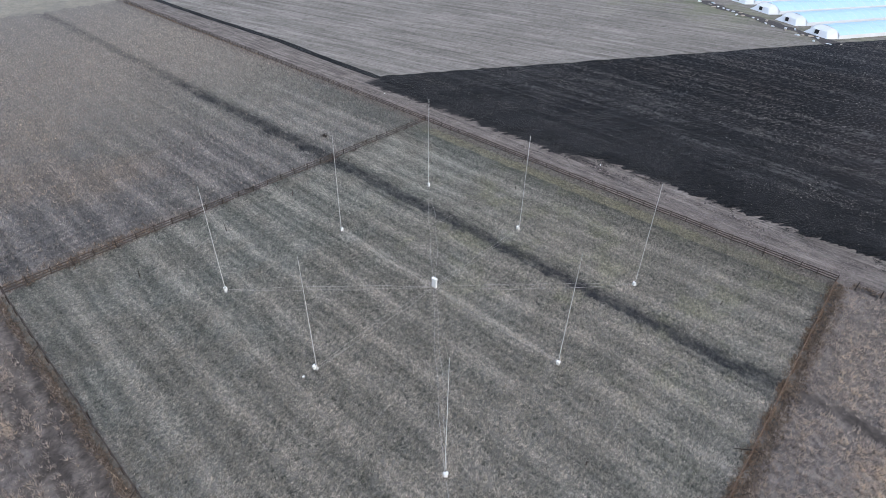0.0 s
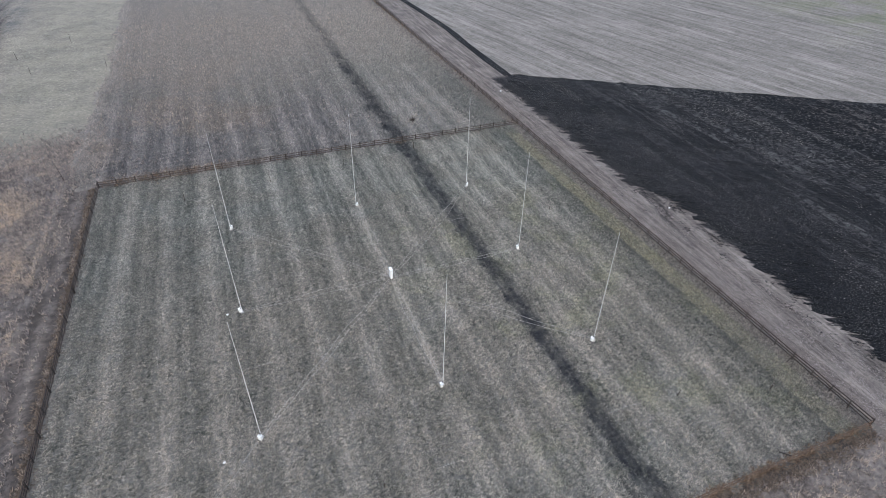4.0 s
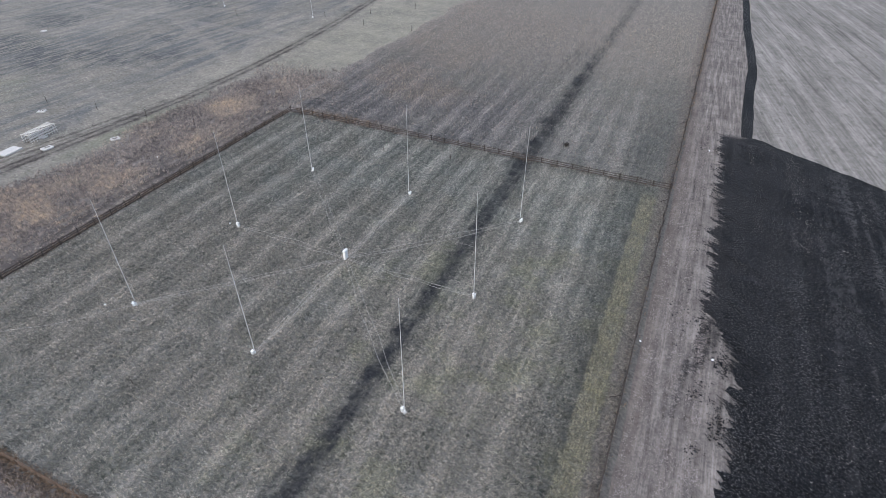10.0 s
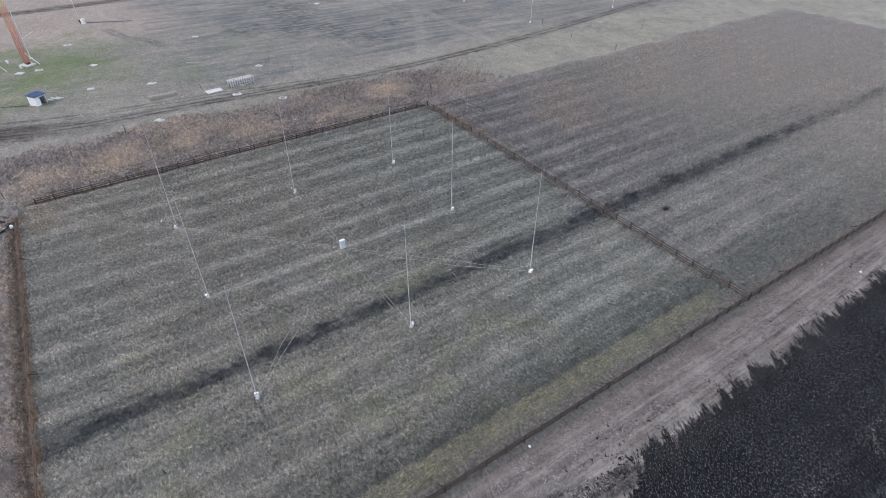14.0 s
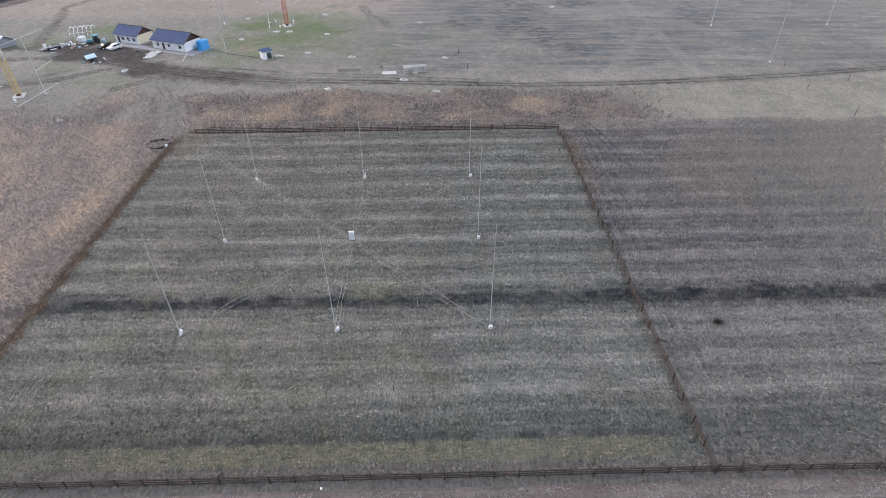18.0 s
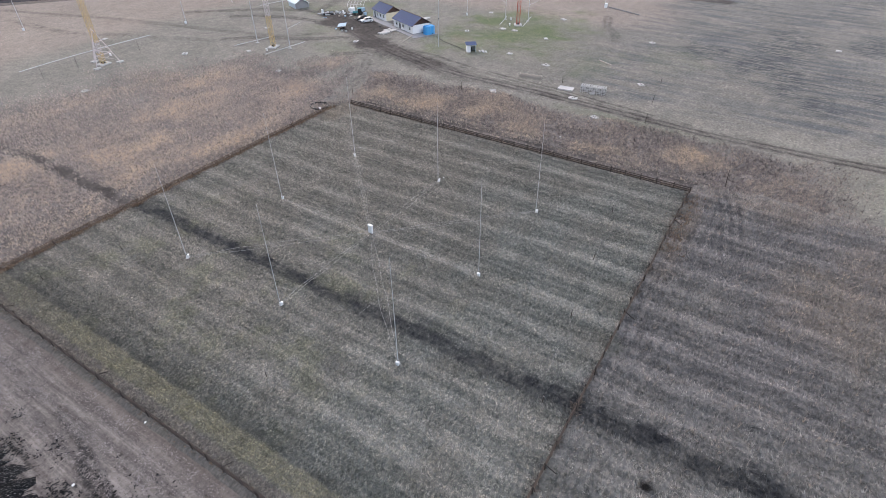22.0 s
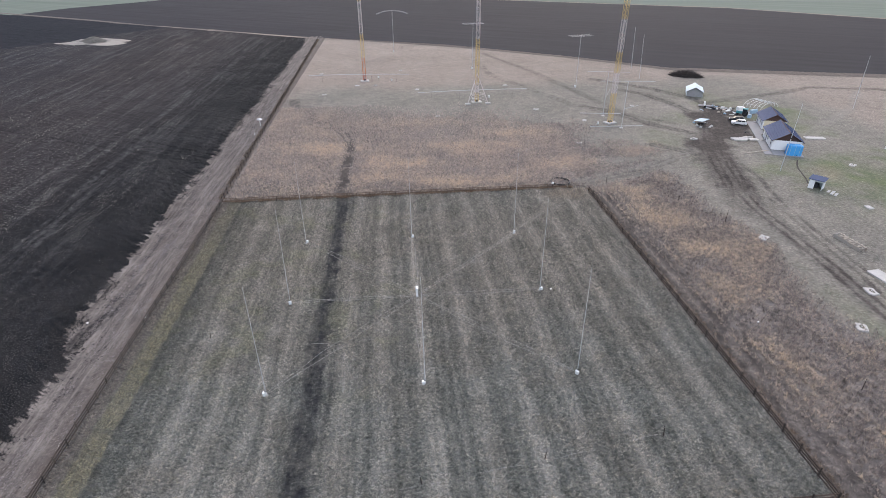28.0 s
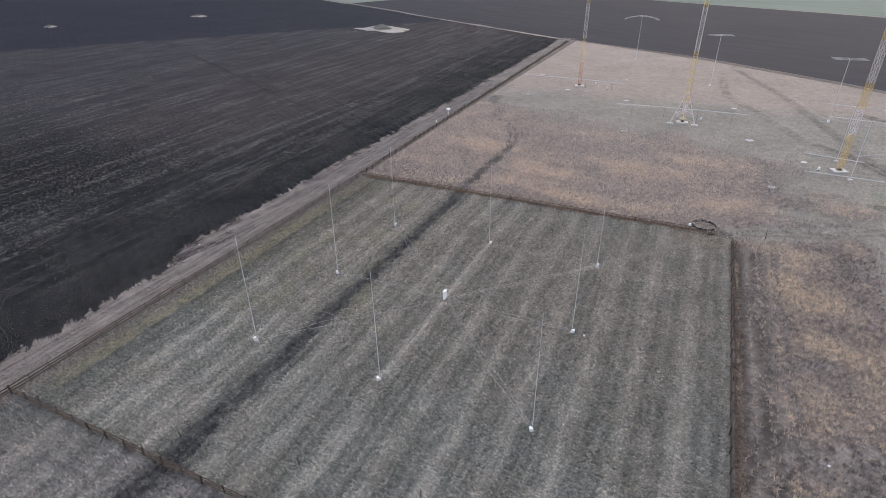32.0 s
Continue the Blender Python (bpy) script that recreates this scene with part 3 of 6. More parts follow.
def raw(name, verts, quads, mat, label, category, kind="structure", cover=None):
    """A mesh from arrays, every face with as many corners."""
    k = quads.shape[1]
    me = bpy.data.meshes.new(name)
    me.vertices.add(len(verts))
    me.vertices.foreach_set("co", np.asarray(verts, np.float32).ravel())
    me.loops.add(quads.size)
    me.loops.foreach_set("vertex_index", quads.astype(np.int32).ravel())
    me.polygons.add(len(quads))
    me.polygons.foreach_set("loop_start", np.arange(0, quads.size, k, dtype=np.int32))
    me.polygons.foreach_set("loop_total", np.full(len(quads), k, np.int32))
    me.update(calc_edges=True)
    me.materials.append(mat)
    for key, v in (cover or {}).items():
        me.attributes.new(key, "FLOAT", "POINT").data.foreach_set("value", np.asarray(v, np.float32).ravel())
    return tagged(new(name, me), label, category, "", kind)


rng = np.random.default_rng(7)


def soft_noise(X, Y, size, seed):
    """Smooth value noise, -1 to 1, for relief."""
    r = np.random.default_rng(seed)
    t = r.uniform(-1, 1, (64, 64))
    u, v = X / size, Y / size
    i, j = np.floor(u).astype(int), np.floor(v).astype(int)
    a, b = u - i, v - j
    a, b = a * a * (3 - 2 * a), b * b * (3 - 2 * b)
    g = lambda p, q: t[p % 64, q % 64]
    return g(i, j) * (1 - a) * (1 - b) + g(i + 1, j) * a * (1 - b) + g(i, j + 1) * (1 - a) * b + g(i + 1, j + 1) * a * b


# ---- what grows where ----
def ease(v, lo, hi):
    t = np.clip((v - lo) / (hi - lo), 0, 1)
    return t * t * (3 - 2 * t)


def off_line(X, Y, pts):
    """The distance to a broken line."""
    d = np.full(np.shape(X), 1e9)
    for (x0, y0), (x1, y1) in zip(pts, pts[1:]):
        t = np.clip(((X - x0) * (x1 - x0) + (Y - y0) * (y1 - y0)) / ((x1 - x0) ** 2 + (y1 - y0) ** 2), 0, 1)
        d = np.minimum(d, np.hypot(X - x0 - t * (x1 - x0), Y - y0 - t * (y1 - y0)))
    return d


def blob(X, Y, x, y, rx, ry):
    r = np.hypot((X - x) / rx, (Y - y) / ry) + 0.35 * soft_noise(X, Y, 2.6, 31) + 0.3 * soft_noise(X, Y, 6, 32)
    return ease(r, 1.5, 0.3)


ROAD = [(-97, -84), (-90, -75), (-82, -64), (-78.5, -50), (-75.6, -38), (-73.4, -25), (-72.4, -5), (-70.5, 15), (-68.3, 38), (-68.4, 62), (-70, 84), (-73, 112), (-79, 150), (-88, 200)]
LANE = [(-95, -83), (-102, -98), (-108, -110), (-120, -114), (-140, -120), (-158, -127), (-180, -121), (-198, -108), (-198, -75), (-197, -34), (-200, 20)]
PATH_SOUTH = [(-82, -66), (-85, -78), (-79, -86), (-74, -94), (-60, -113), (-52, -135), (-40, -165), (-38, -200)]
LANE_FAR = [(-84, -88), (-75, -97), (-69.5, -119), (-64, -146), (-58, -174), (-48, -205), (-41, -230)]
PATH_GATE = [(-82, -62), (-71.4, -57.7), (-57, -49), (-43.5, -44.6)]
PALE_TRACKS = [[(-215, 91), (-126, 89), (-70, 86)], [(-128, 91), (-110.6, 81.7), (-75, 60.7), (-70, 56)], [(-72, 62), (-84, 80), (-90, 100), (-82, 118), (-74, 108)], [(-116, -70), (-128, -80), (-150, -96), (-170, -118)], [(-44, -45.5), (-58.7, -52.2), (-71.3, -57.6), (-82, -66)], [(-47, -60), (-55, -58), (-66, -62)]]
FURROW_MARKS = [[(-57.6, 40.8), (-51.8, 43.3), (-40.8, 47.3), (-35.2, 48.7), (-29.3, 49.7), (-24.1, 50.4)], [(-40, 46), (-3, 45.2), (13.7, 44.2), (28.5, 43.7)], [(-30, 44.2), (-2.4, 43.4), (29, 42.2)], [(1, 50), (3, 74), (8, 84), (10, 120)]]


YARD_LANES = [([(-76, -38), (-80, -50), (-85.5, -65), (-91.5, -77), (-97.5, -88), (-106, -104)], 4.6, 0.82), ([(-106, -104), (-105, -117), (-97, -132), (-80, -152)], 1.6, 0.42), ([(-93.5, -84.4), (-96.2, -95), (-94.8, -109), (-90.5, -125), (-84.8, -132)], 1.7, 0.4), ([(-85.6, -77.5), (-76.6, -87.7), (-70.8, -102.7), (-62.9, -110.7)], 1.5, 0.4), ([(-79.4, -58.1), (-74.5, -63.3), (-69.4, -68.7)], 1.4, 0.3), ([(38.3, -131.7), (36.5, -123.6), (31.8, -113.9), (27.8, -105.1), (20.8, -94.7), (17, -87), (15.2, -78), (14.9, -60)], 1.4, 0.24), ([(-153.8, -12.4), (-141, -8.6), (-134, -3), (-126.5, -1)], 1.0, 0.15)]
HATCH = ((-130, 27, 8, 8), (-146, 45, 18, 10), (-112, 50, 13, 7), (-99, 58, 8, 5), (-125, 42, 12, 8), (-110, 70, 6, 4), (-160, 70, 14, 8), (-140, 110, 14, 10))


def steppe_cover(X, Y):
    n1, n2, n3 = soft_noise(X, Y, 1.3, 33), soft_noise(X, Y, 5, 34), soft_noise(X, Y, 14, 35)
    rag = 0.5 * n1 + 0.8 * n2
    wear = 0.62 * ease(off_line(X, Y, ROAD[:6]) + 1.3 * rag, 6.6, 2.2) * ease(Y, -8, -40)
    for line, half, k in YARD_LANES:
        d = off_line(X, Y, line)
        wear = np.maximum(wear, k * (0.9 + 0.3 * n2) * ease(d + rag, half + 1.4, half * 0.5))
        for rut in (0.9, 2.5):
            if rut < half:
                wear = np.maximum(wear, min(1.0, k + 0.3) * ease(np.abs(d - rut) + 0.35 * n1, 0.7, 0.15))
    d = off_line(X, Y, ROAD)
    wear = np.maximum(wear, (0.4 + 0.15 * n2) * ease(d + rag, 3.4, 1.2))
    wear = np.maximum(wear, (0.85 + 0.2 * n2) * ease(np.abs(d - 0.95) + 0.25 * n1, 0.75, 0.2))
    d = off_line(X, Y, [(-80, -30), (-77.5, -12), (-76, 2), (-73.6, 14), (-70.5, 34)])
    wear = np.maximum(wear, (0.5 + 0.3 * n2) * ease(np.abs(d - 0.85) + 0.3 * n1, 0.6, 0.2))
    wear = np.maximum(wear, 0.55 * ease(off_line(X, Y, [(-85, -56), (-84.3, -42), (-81, -30)]) + 0.5 * n1, 1.0, 0.3))
    wear = np.maximum(wear, (0.6 + 0.3 * ease(X, -175, -190)) * ease(off_line(X, Y, LANE) + rag, 2.6 + 2.4 * ease(X, -175, -190), 0.7 + 1.2 * ease(X, -175, -190)) * (0.85 + 0.3 * n2))
    wear = np.maximum(wear, 0.42 * ease(np.abs(off_line(X, Y, PATH_SOUTH) - 0.8) + 0.5 * n1, 0.9, 0.2) * (0.75 + 0.5 * n2))
    wear = np.maximum(wear, 0.36 * ease(np.abs(off_line(X, Y, PATH_GATE) - 0.85) + 0.4 * n1, 0.7, 0.2))
    for x, y, r in ((-101, -86, 9.5), (-96, -75, 7.5), (-107, -98, 7.5), (-84, -66, 6), (-98, -94, 6)):
        wear = np.maximum(wear, (1.05 + 0.12 * n1) * ease(np.hypot(X - x, Y - y) + 2.0 * rag, r + 2.5, r * 0.55))
    wear = np.maximum(wear, ease(np.abs(X - 14.9 + 0.6 * n1 + 0.3 * n2), 2.1, 0.7) * ease(Y + 6 * n2, -96, -60) * ease(Y, -40, -41.5) * (0.95 + 0.15 * n2))
    wear = np.maximum(wear, 0.42 * blob(X, Y, 29, -48, 17, 7))
    wear = np.maximum(wear, 0.4 * ease(off_line(X, Y, LANE_FAR) + rag, 2.6, 0.8) * (0.8 + 0.4 * n2))
    for k, x0 in enumerate((-42.4, -43.9, -45.6, -47.6)):
        wear = np.maximum(wear, (0.92 - 0.13 * k + 0.2 * n2) * ease(np.abs(X - x0 + 0.3 * n2 + 0.1 * n1), 1.05, 0.3) * ease(Y, -42, -36) * ease(Y, 60, 38))
    gate = ease(off_line(X, Y, PATH_GATE) + rag, 4.5, 1.5)
    west = ease(X + 2.5 * n2 + 1.5 * n3, -67, -61) * ease(Y + 5 * n3, -62, -50) * ease(Y + 5 * n3 - 0.35 * X, 92, 70)
    south = ease(Y + 7 * n3 + 4 * n2 + 2 * n1 + 0.5 * X, -128, -84) * ease(Y, -30, -41) * ease(X + 5 * n3 + 3 * n2, -60, -46)
    belt = np.clip(np.maximum(west, south) * (1 - 0.85 * gate), 0, 1)
    dry = np.zeros(np.shape(X))
    for x, y, rx, ry in ((-102, -44.4, 3, 4), (-46.7, 24, 4.5, 7), (-55, 38, 5, 5), (-51, -24, 7, 9), (-47, -37, 6, 4), (-58, -8, 4, 8), (-48, 2, 4, 6), (7, -52, 7, 3.5), (2, -62, 8, 4), (-19, -72, 9, 5), (-42, -57, 7, 4.5), (-12, -48, 12, 3), (25, -47, 8, 3), (-60, -66, 8, 5), (22, -74, 9, 5), (-35, -84, 10, 5)):
        dry = np.maximum(dry, blob(X, Y, x, y, rx * 1.2, ry * 1.2))
    dry = np.maximum(dry * 0.8, (0.8 - 0.45 * south) * belt * ease(n3 + 0.8 * n2 + 0.5 * n1, 0.0, 0.9)) * (1 - 0.8 * gate)
    dry = np.maximum(dry, 0.12 * south * belt)
    green = np.zeros(np.shape(X))
    for x, y, rx, ry, k in ((-124, -34, 25, 22, 0.95), (-98, -46, 11, 8, 0.9), (-120, -93, 12, 10, 0.8), (-92, -31, 6, 5, 0.4), (-110, -18, 16, 9, 0.45), (-112, -110, 11, 7, 0.6), (-119, -78, 9, 8, 0.6), (-76, -72, 9, 9, 0.3), (-90, -92, 8, 7, 0.4), (-66, 22, 3, 18, 0.35), (-79, -56, 5, 8, 0.3), (-106, -122, 8, 8, 0.4), (-100, 0, 14, 9, 0.3), (-115, 20, 12, 8, 0.25)):
        green = np.maximum(green, k * blob(X, Y, x, y, rx, ry))
    green = green * (0.75 + 0.5 * n2) * (1 - wear)
    hatch = np.zeros(np.shape(X))
    for x, y, rx, ry in HATCH:
        hatch = np.maximum(hatch, blob(X, Y, x, y, rx, ry))
    pale = np.zeros(np.shape(X))
    for line in PALE_TRACKS:
        d = off_line(X, Y, line)
        pale = np.maximum(pale, ease(np.minimum(np.abs(d - 0.9), d + 0.5) + 0.3 * n1, 1.1, 0.3) * (0.75 + 0.4 * n2))
    return {"wear": np.clip(wear, 0, 1), "hatch": hatch, "pale": np.clip(pale, 0, 1), "belt": belt, "dry": np.clip(dry, 0, 1) * (1 - wear), "green": np.clip(green, 0, 1)}


def fallow_rim(X, Y):
    """The ragged western edge of the fenced field and of the fallow beyond it."""
    return -40.9 - (Y > 41) * (3.4 + 1.2 * soft_noise(X, Y, 11, 71) + 0.9 * soft_noise(X, Y, 1.7, 72) + 0.7 * soft_noise(X, Y, 0.8, 73))


def field_cover(X, Y):
    n1, n2, n3 = soft_noise(X, Y, 0.9, 43), soft_noise(X, Y, 3.5, 44), soft_noise(X, Y, 12, 45)
    xw = X + 0.22 * n1 + 0.32 * n2 + 0.3 * n3
    band = np.zeros(np.shape(X))
    for i, b in enumerate(BANDS):
        for k, (o, w, a) in enumerate(((0.0, 1.15, 0.62), (0.1 * math.sin(3 * i), 0.34, 1.0), (-0.95, 0.34, 0.75), (0.9, 0.36, 0.6), (2.3 + 0.4 * math.sin(i), 0.36, 0.5), (-2.2 + 0.5 * math.sin(2 * i), 0.3, 0.35))):
            run = 0.88 + 0.28 * soft_noise(X + 40 * i, Y * 0.22 + 9 * k, 2.5, 46)
            band = np.maximum(band, a * run * np.exp(-((xw - b - o) / w) ** 2))
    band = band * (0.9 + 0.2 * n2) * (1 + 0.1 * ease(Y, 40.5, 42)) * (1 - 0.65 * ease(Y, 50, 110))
    for line in ([(-38, -40), (-20, -20), (0, 0)], [(-20, -20), (-24, -26), (-37, -33)], [(-20, -20), (0, -20)]):
        band = np.maximum(band, 0.5 * ease(off_line(X, Y, line) + 0.3 * n1 + 0.2 * n2, 1.1, 0.1))
    for line in ([(0.2, 20), (-0.2, 8), (0, 0), (0.3, -9), (0, -20)], [(0, 0), (19, 19)], [(0, 0), (-19, 19)]):
        band = np.maximum(band, (1.2 if line[0][1] == 20 else 0.35) * ease(off_line(X, Y, line) + 0.2 * n1, 0.5, 0.1))
    band = band * (0.96 - 0.12 * ease(Y, 20, -15)) + (0.09 + 0.06 * ease(Y, 5, -30)) * ease(Y + 5 * n3, 22, -12) * ease(X + 5 * n3, 46, 4) * (1 + 0.5 * n2)
    north, south = ease(Y + 1.5 * n2, 40.5, 42), ease(Y + 1.0 * n2, -40.5, -42)
    belt = np.maximum(south * 0.95, north * (0.45 + 0.3 * n3 + 0.3 * ease(X, -5, -35) + 0.45 * ease(Y, 85, 55)) * (0.4 + 0.6 * ease(X + 8 * n3, 26, 0)))
    dry = np.zeros(np.shape(X))
    for x, y, rx, ry in ((-18, 64, 7, 6), (-29, 74, 8, 7), (-25, 42.3, 10, 1.6), (-44, 55, 5, 8), (-22, 96, 9, 14), (-36, 110, 7, 14), (7, -52, 7, 3.5), (2, -62, 8, 4), (-19, -72, 9, 5), (-12, -48, 12, 3), (25, -47, 8, 3), (22, -74, 9, 5), (-36, -38, 5, 3)):
        dry = np.maximum(dry, blob(X, Y, x, y, rx * 1.2, ry * 1.2))
    dry = np.maximum(0.5 * dry, 0.6 * south * ease(n3 + 0.8 * n2 + 0.3 * n1, 0.15, 0.8))
    # the whole fallow shifts to tan northwards, beyond the separate patches
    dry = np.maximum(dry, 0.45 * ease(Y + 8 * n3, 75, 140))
    green = ease(Y + 7 * n3 + 0.25 * X, -14, 34) * (0.75 + 0.35 * n2) + 0.35 * ease(n3 + 0.5 * n2, 0.1, 0.8)
    green = np.clip(green, 0, 1) * (1 - south) * (1 - north * (0.25 + 0.45 * ease(X, 15, -10)))
    core = ease(np.abs(X - 14.5 + 0.5 * n2 + 0.6 * n1), 1.85 + 0.45 * ease(Y, 15, 35), 0.45 + 0.3 * ease(Y, 15, 35)) * (0.8 + 0.3 * n2 + 0.25 * n1)
    side = 0.4 * ease(np.abs(X - 12.2 + 0.8 * n2 + 0.5 * n1), 1.1, 0.3) * ease(n3 + n2, -0.2, 0.5)
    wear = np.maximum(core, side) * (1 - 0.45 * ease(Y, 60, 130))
    for line in FURROW_MARKS:
        d = off_line(X, Y, line)
        wear = np.maximum(wear, (0.25 if len(line) < 5 else 0.42) * (0.9 + 0.6 * n2) * ease(np.minimum(d, np.abs(d - 1.5)) + 0.2 * n1, 0.55, 0.15))
    rim = fallow_rim(X, Y)
    # paler northwards, as the bands fade there, and along the ragged western rim
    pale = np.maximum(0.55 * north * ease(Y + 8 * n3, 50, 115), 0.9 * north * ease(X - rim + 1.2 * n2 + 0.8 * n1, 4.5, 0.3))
    return {"pale": np.clip(pale, 0, 1), "band": np.clip(band, 0, 1.2), "belt": np.clip(belt, 0, 1), "dry": np.clip(dry, 0, 1), "green": np.clip(green, 0, 1), "wear": np.clip(0.9 * wear, 0, 0.9)}


# ---- ground ----
far_x = np.concatenate([[-3000, -1500, -800, -400, -280], np.arange(-215, -112, 1.1), np.arange(-112, -62, 0.42), np.arange(-62, 10, 1.1), np.arange(10, 19, 0.45), np.arange(19, 47, 1.1), [80, 200, 400, 800, 1500, 3000]])
far_y = np.concatenate([[-3000, -1500, -800, -400, -280], np.arange(-220, -112, 1.2), np.arange(-112, 165, 0.8), [185, 210, 250, 400, 800, 1500, 3000]])
sheet("ground", far_x, far_y, lambda X, Y: X * 0, M_STEPPE, "open steppe of dry tan and grey-green grass", "ground", steppe_cover)


def field_height(X, Y):
    dip = -0.10 * np.exp(-((X - 14.4) / 1.1) ** 2)
    rim = fallow_rim(X, Y)
    out = np.maximum(np.maximum(ease(X, rim, rim - 1.0), ease(Y, -41.2, -42.3)), np.maximum(ease(X, 41.2, 42.4), ease(Y, 198, 208)))
    return 0.24 + 0.05 * np.cos(X * math.tau / 5.7) + 0.05 * soft_noise(X, Y, 3, 1) + 0.03 * soft_noise(X, Y, 0.9, 2) + dip - 0.4 * out


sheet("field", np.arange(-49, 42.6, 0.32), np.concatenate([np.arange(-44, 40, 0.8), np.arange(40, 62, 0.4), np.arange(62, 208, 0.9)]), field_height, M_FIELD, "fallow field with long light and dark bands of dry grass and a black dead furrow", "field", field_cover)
TYRES = [[(49.4, 9), (48.4, 5.5), (47.2, 1), (46.5, -3), (46.1, -8.5)], [(50.2, 7), (49.2, 4), (47.9, -1)], [(49.8, 8), (48.7, 4.8), (47.4, 0)], [(50.4, -31), (48.6, -36), (48, -42)]]


def track_cover(X, Y):
    w = np.zeros(np.shape(X))
    for k, line in enumerate(TYRES):
        w = np.maximum(w, (1.0 if k < 2 else 0.55) * ease(off_line(X, Y, line) + 0.25 * soft_noise(X, Y, 1.1, 51), 0.75 if k < 2 else 1.5, 0.15))
    return {"wear": w}


sheet("farm_track", np.arange(41.1, 54.2, 0.4), np.concatenate([np.arange(-290, -46, 1.5), np.arange(-46, 24, 0.5), np.arange(24, 330, 1.5)]), lambda X, Y: 0.06 + 0.04 * soft_noise(X, Y, 1.2, 3) + 0.03 * np.cos((X - 47) * 2.6) * (np.abs(X - 47) < 3), M_TRACK, "pale trodden farm track between fence and ploughed land", "track", track_cover)


def plough_row(k):
    """Where the furrow k begins: the ends make a ragged, streaky edge along the track."""
    y = 73.4 - 0.53 * k
    north = float(ease(np.array(y), 3, 11))
    tip = 50.2 + 0.5 * math.sin(y * 0.11) - 0.7 * float(ease(np.array(y), -8, -25)) - (3.0 - 0.03 * (y - 18)) * north
    r = random.Random(k)
    tooth = random.Random(k // 3 + 900).random() ** 0.7
    bay = random.Random((k + 2 * math.sin(k * 0.37)) // 8 + 300).random() * north
    return min(53.0, tip + 0.9 + 1.5 * bay + (1.5 * north + 0.5) * tooth + (2.4 - 1.5 * north) * r.random() ** 1.6)


def ploughed():
    d, n = np.array((0.848, -0.53)), np.array((-0.53, -0.848))
    corner = np.array((53.2, 70.2))
    step, rows = 0.45, 664
    along = np.concatenate([np.arange(0, 6, 0.5), np.arange(6, 40, 0.75), np.geomspace(40, 950, 70)])
    V = []
    for k in range(rows):
        r = corner + n * k * step
        s0 = (plough_row(k) - r[0]) / d[0]
        P = r + d * (s0 + along)[:, None]
        V.append(P)
    V = np.array(V)
    K = np.arange(rows)[:, None] + 0 * V[..., 0]
    H = 0.34 + 0.09 * np.random.default_rng(77).uniform(-1, 1, (rows, 1)) * (0.6 + 0.4 * soft_noise(V[..., 0], V[..., 1], 2, 5)) + 0.12 * soft_noise(V[..., 0], V[..., 1], 0.8, 6) + 0.1 * soft_noise(V[..., 0], V[..., 1], 4, 8)
    H *= np.clip(along / 2.5, 0.05, 1)[None, :] * 0.85 + 0.15
    H[:, 0] = 0.02
    P = np.concatenate([V, H[..., None]], -1).reshape(-1, 3)
    c = len(along)
    i = (np.arange(rows - 1)[:, None] * c + np.arange(c - 1)[None, :]).ravel()
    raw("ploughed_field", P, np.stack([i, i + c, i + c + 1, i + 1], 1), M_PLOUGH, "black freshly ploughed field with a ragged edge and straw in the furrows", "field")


ploughed()


def flat(name, pts, z, mat, label, category):
    g = Geo().add([(x, y, z) for x, y in pts], [tuple(range(len(pts)))])
    return solo(name, g, mat, label, category, "structure")


flat("stubble_field", [(54.2, 69.8), (230, -40), (900, -460), (900, 900), (54.2, 900)], 0.05, M_STUBBLE, "pale stubble field with long faint wheel stripes", "field")
flat("far_field", [(58, -290), (-30, -246), (-82, -206), (-121, -170), (-200, -146), (-330, -92), (-700, 40), (-1200, -200), (-350, -312), (-281, -400), (-139, -487), (120, -640), (900, -1000), (1500, -1100), (326, -446), (154, -350)], 0.07, M_FAR, "bare far field tinted bluish for haze, beyond a light boundary strip", "field")
flat("winter_crop", [(-1200, -205), (-352, -316), (-283, -404), (-139, -490), (120, -643), (900, -1003), (900, -2500), (-2500, -2500)], 0.09, M_CROP, "pale green winter crop on the far slope", "field")
flat("boundary_strip", [(42, -281), (-31, -238), (-82, -200), (-121, -163), (-200, -138), (-330, -84), (-330, -92), (-200, -146), (-121, -169), (-82, -205), (-31, -245), (58, -289)], 0.11, M_TRACK, "pale grassy strip along the field boundary", "ground")
flat("winter_crop", [(315, -442), (293, -497), (241, -560), (150, -720), (1500, -1700), (1500, -1120), (700, -690)], 0.1, M_CROP, "pale green winter crop beyond the earth lane", "field")
flat("far_lane", [(50, -279), (67, -284), (121, -327), (152, -341), (229, -396), (253, -411), (340, -466), (700, -660), (700, -668), (340, -472), (253, -416), (229, -401), (152, -346), (121, -332), (67, -289), (50, -284)], 0.13, M_TRACK, "pale earth lane between two ploughed fields", "track")


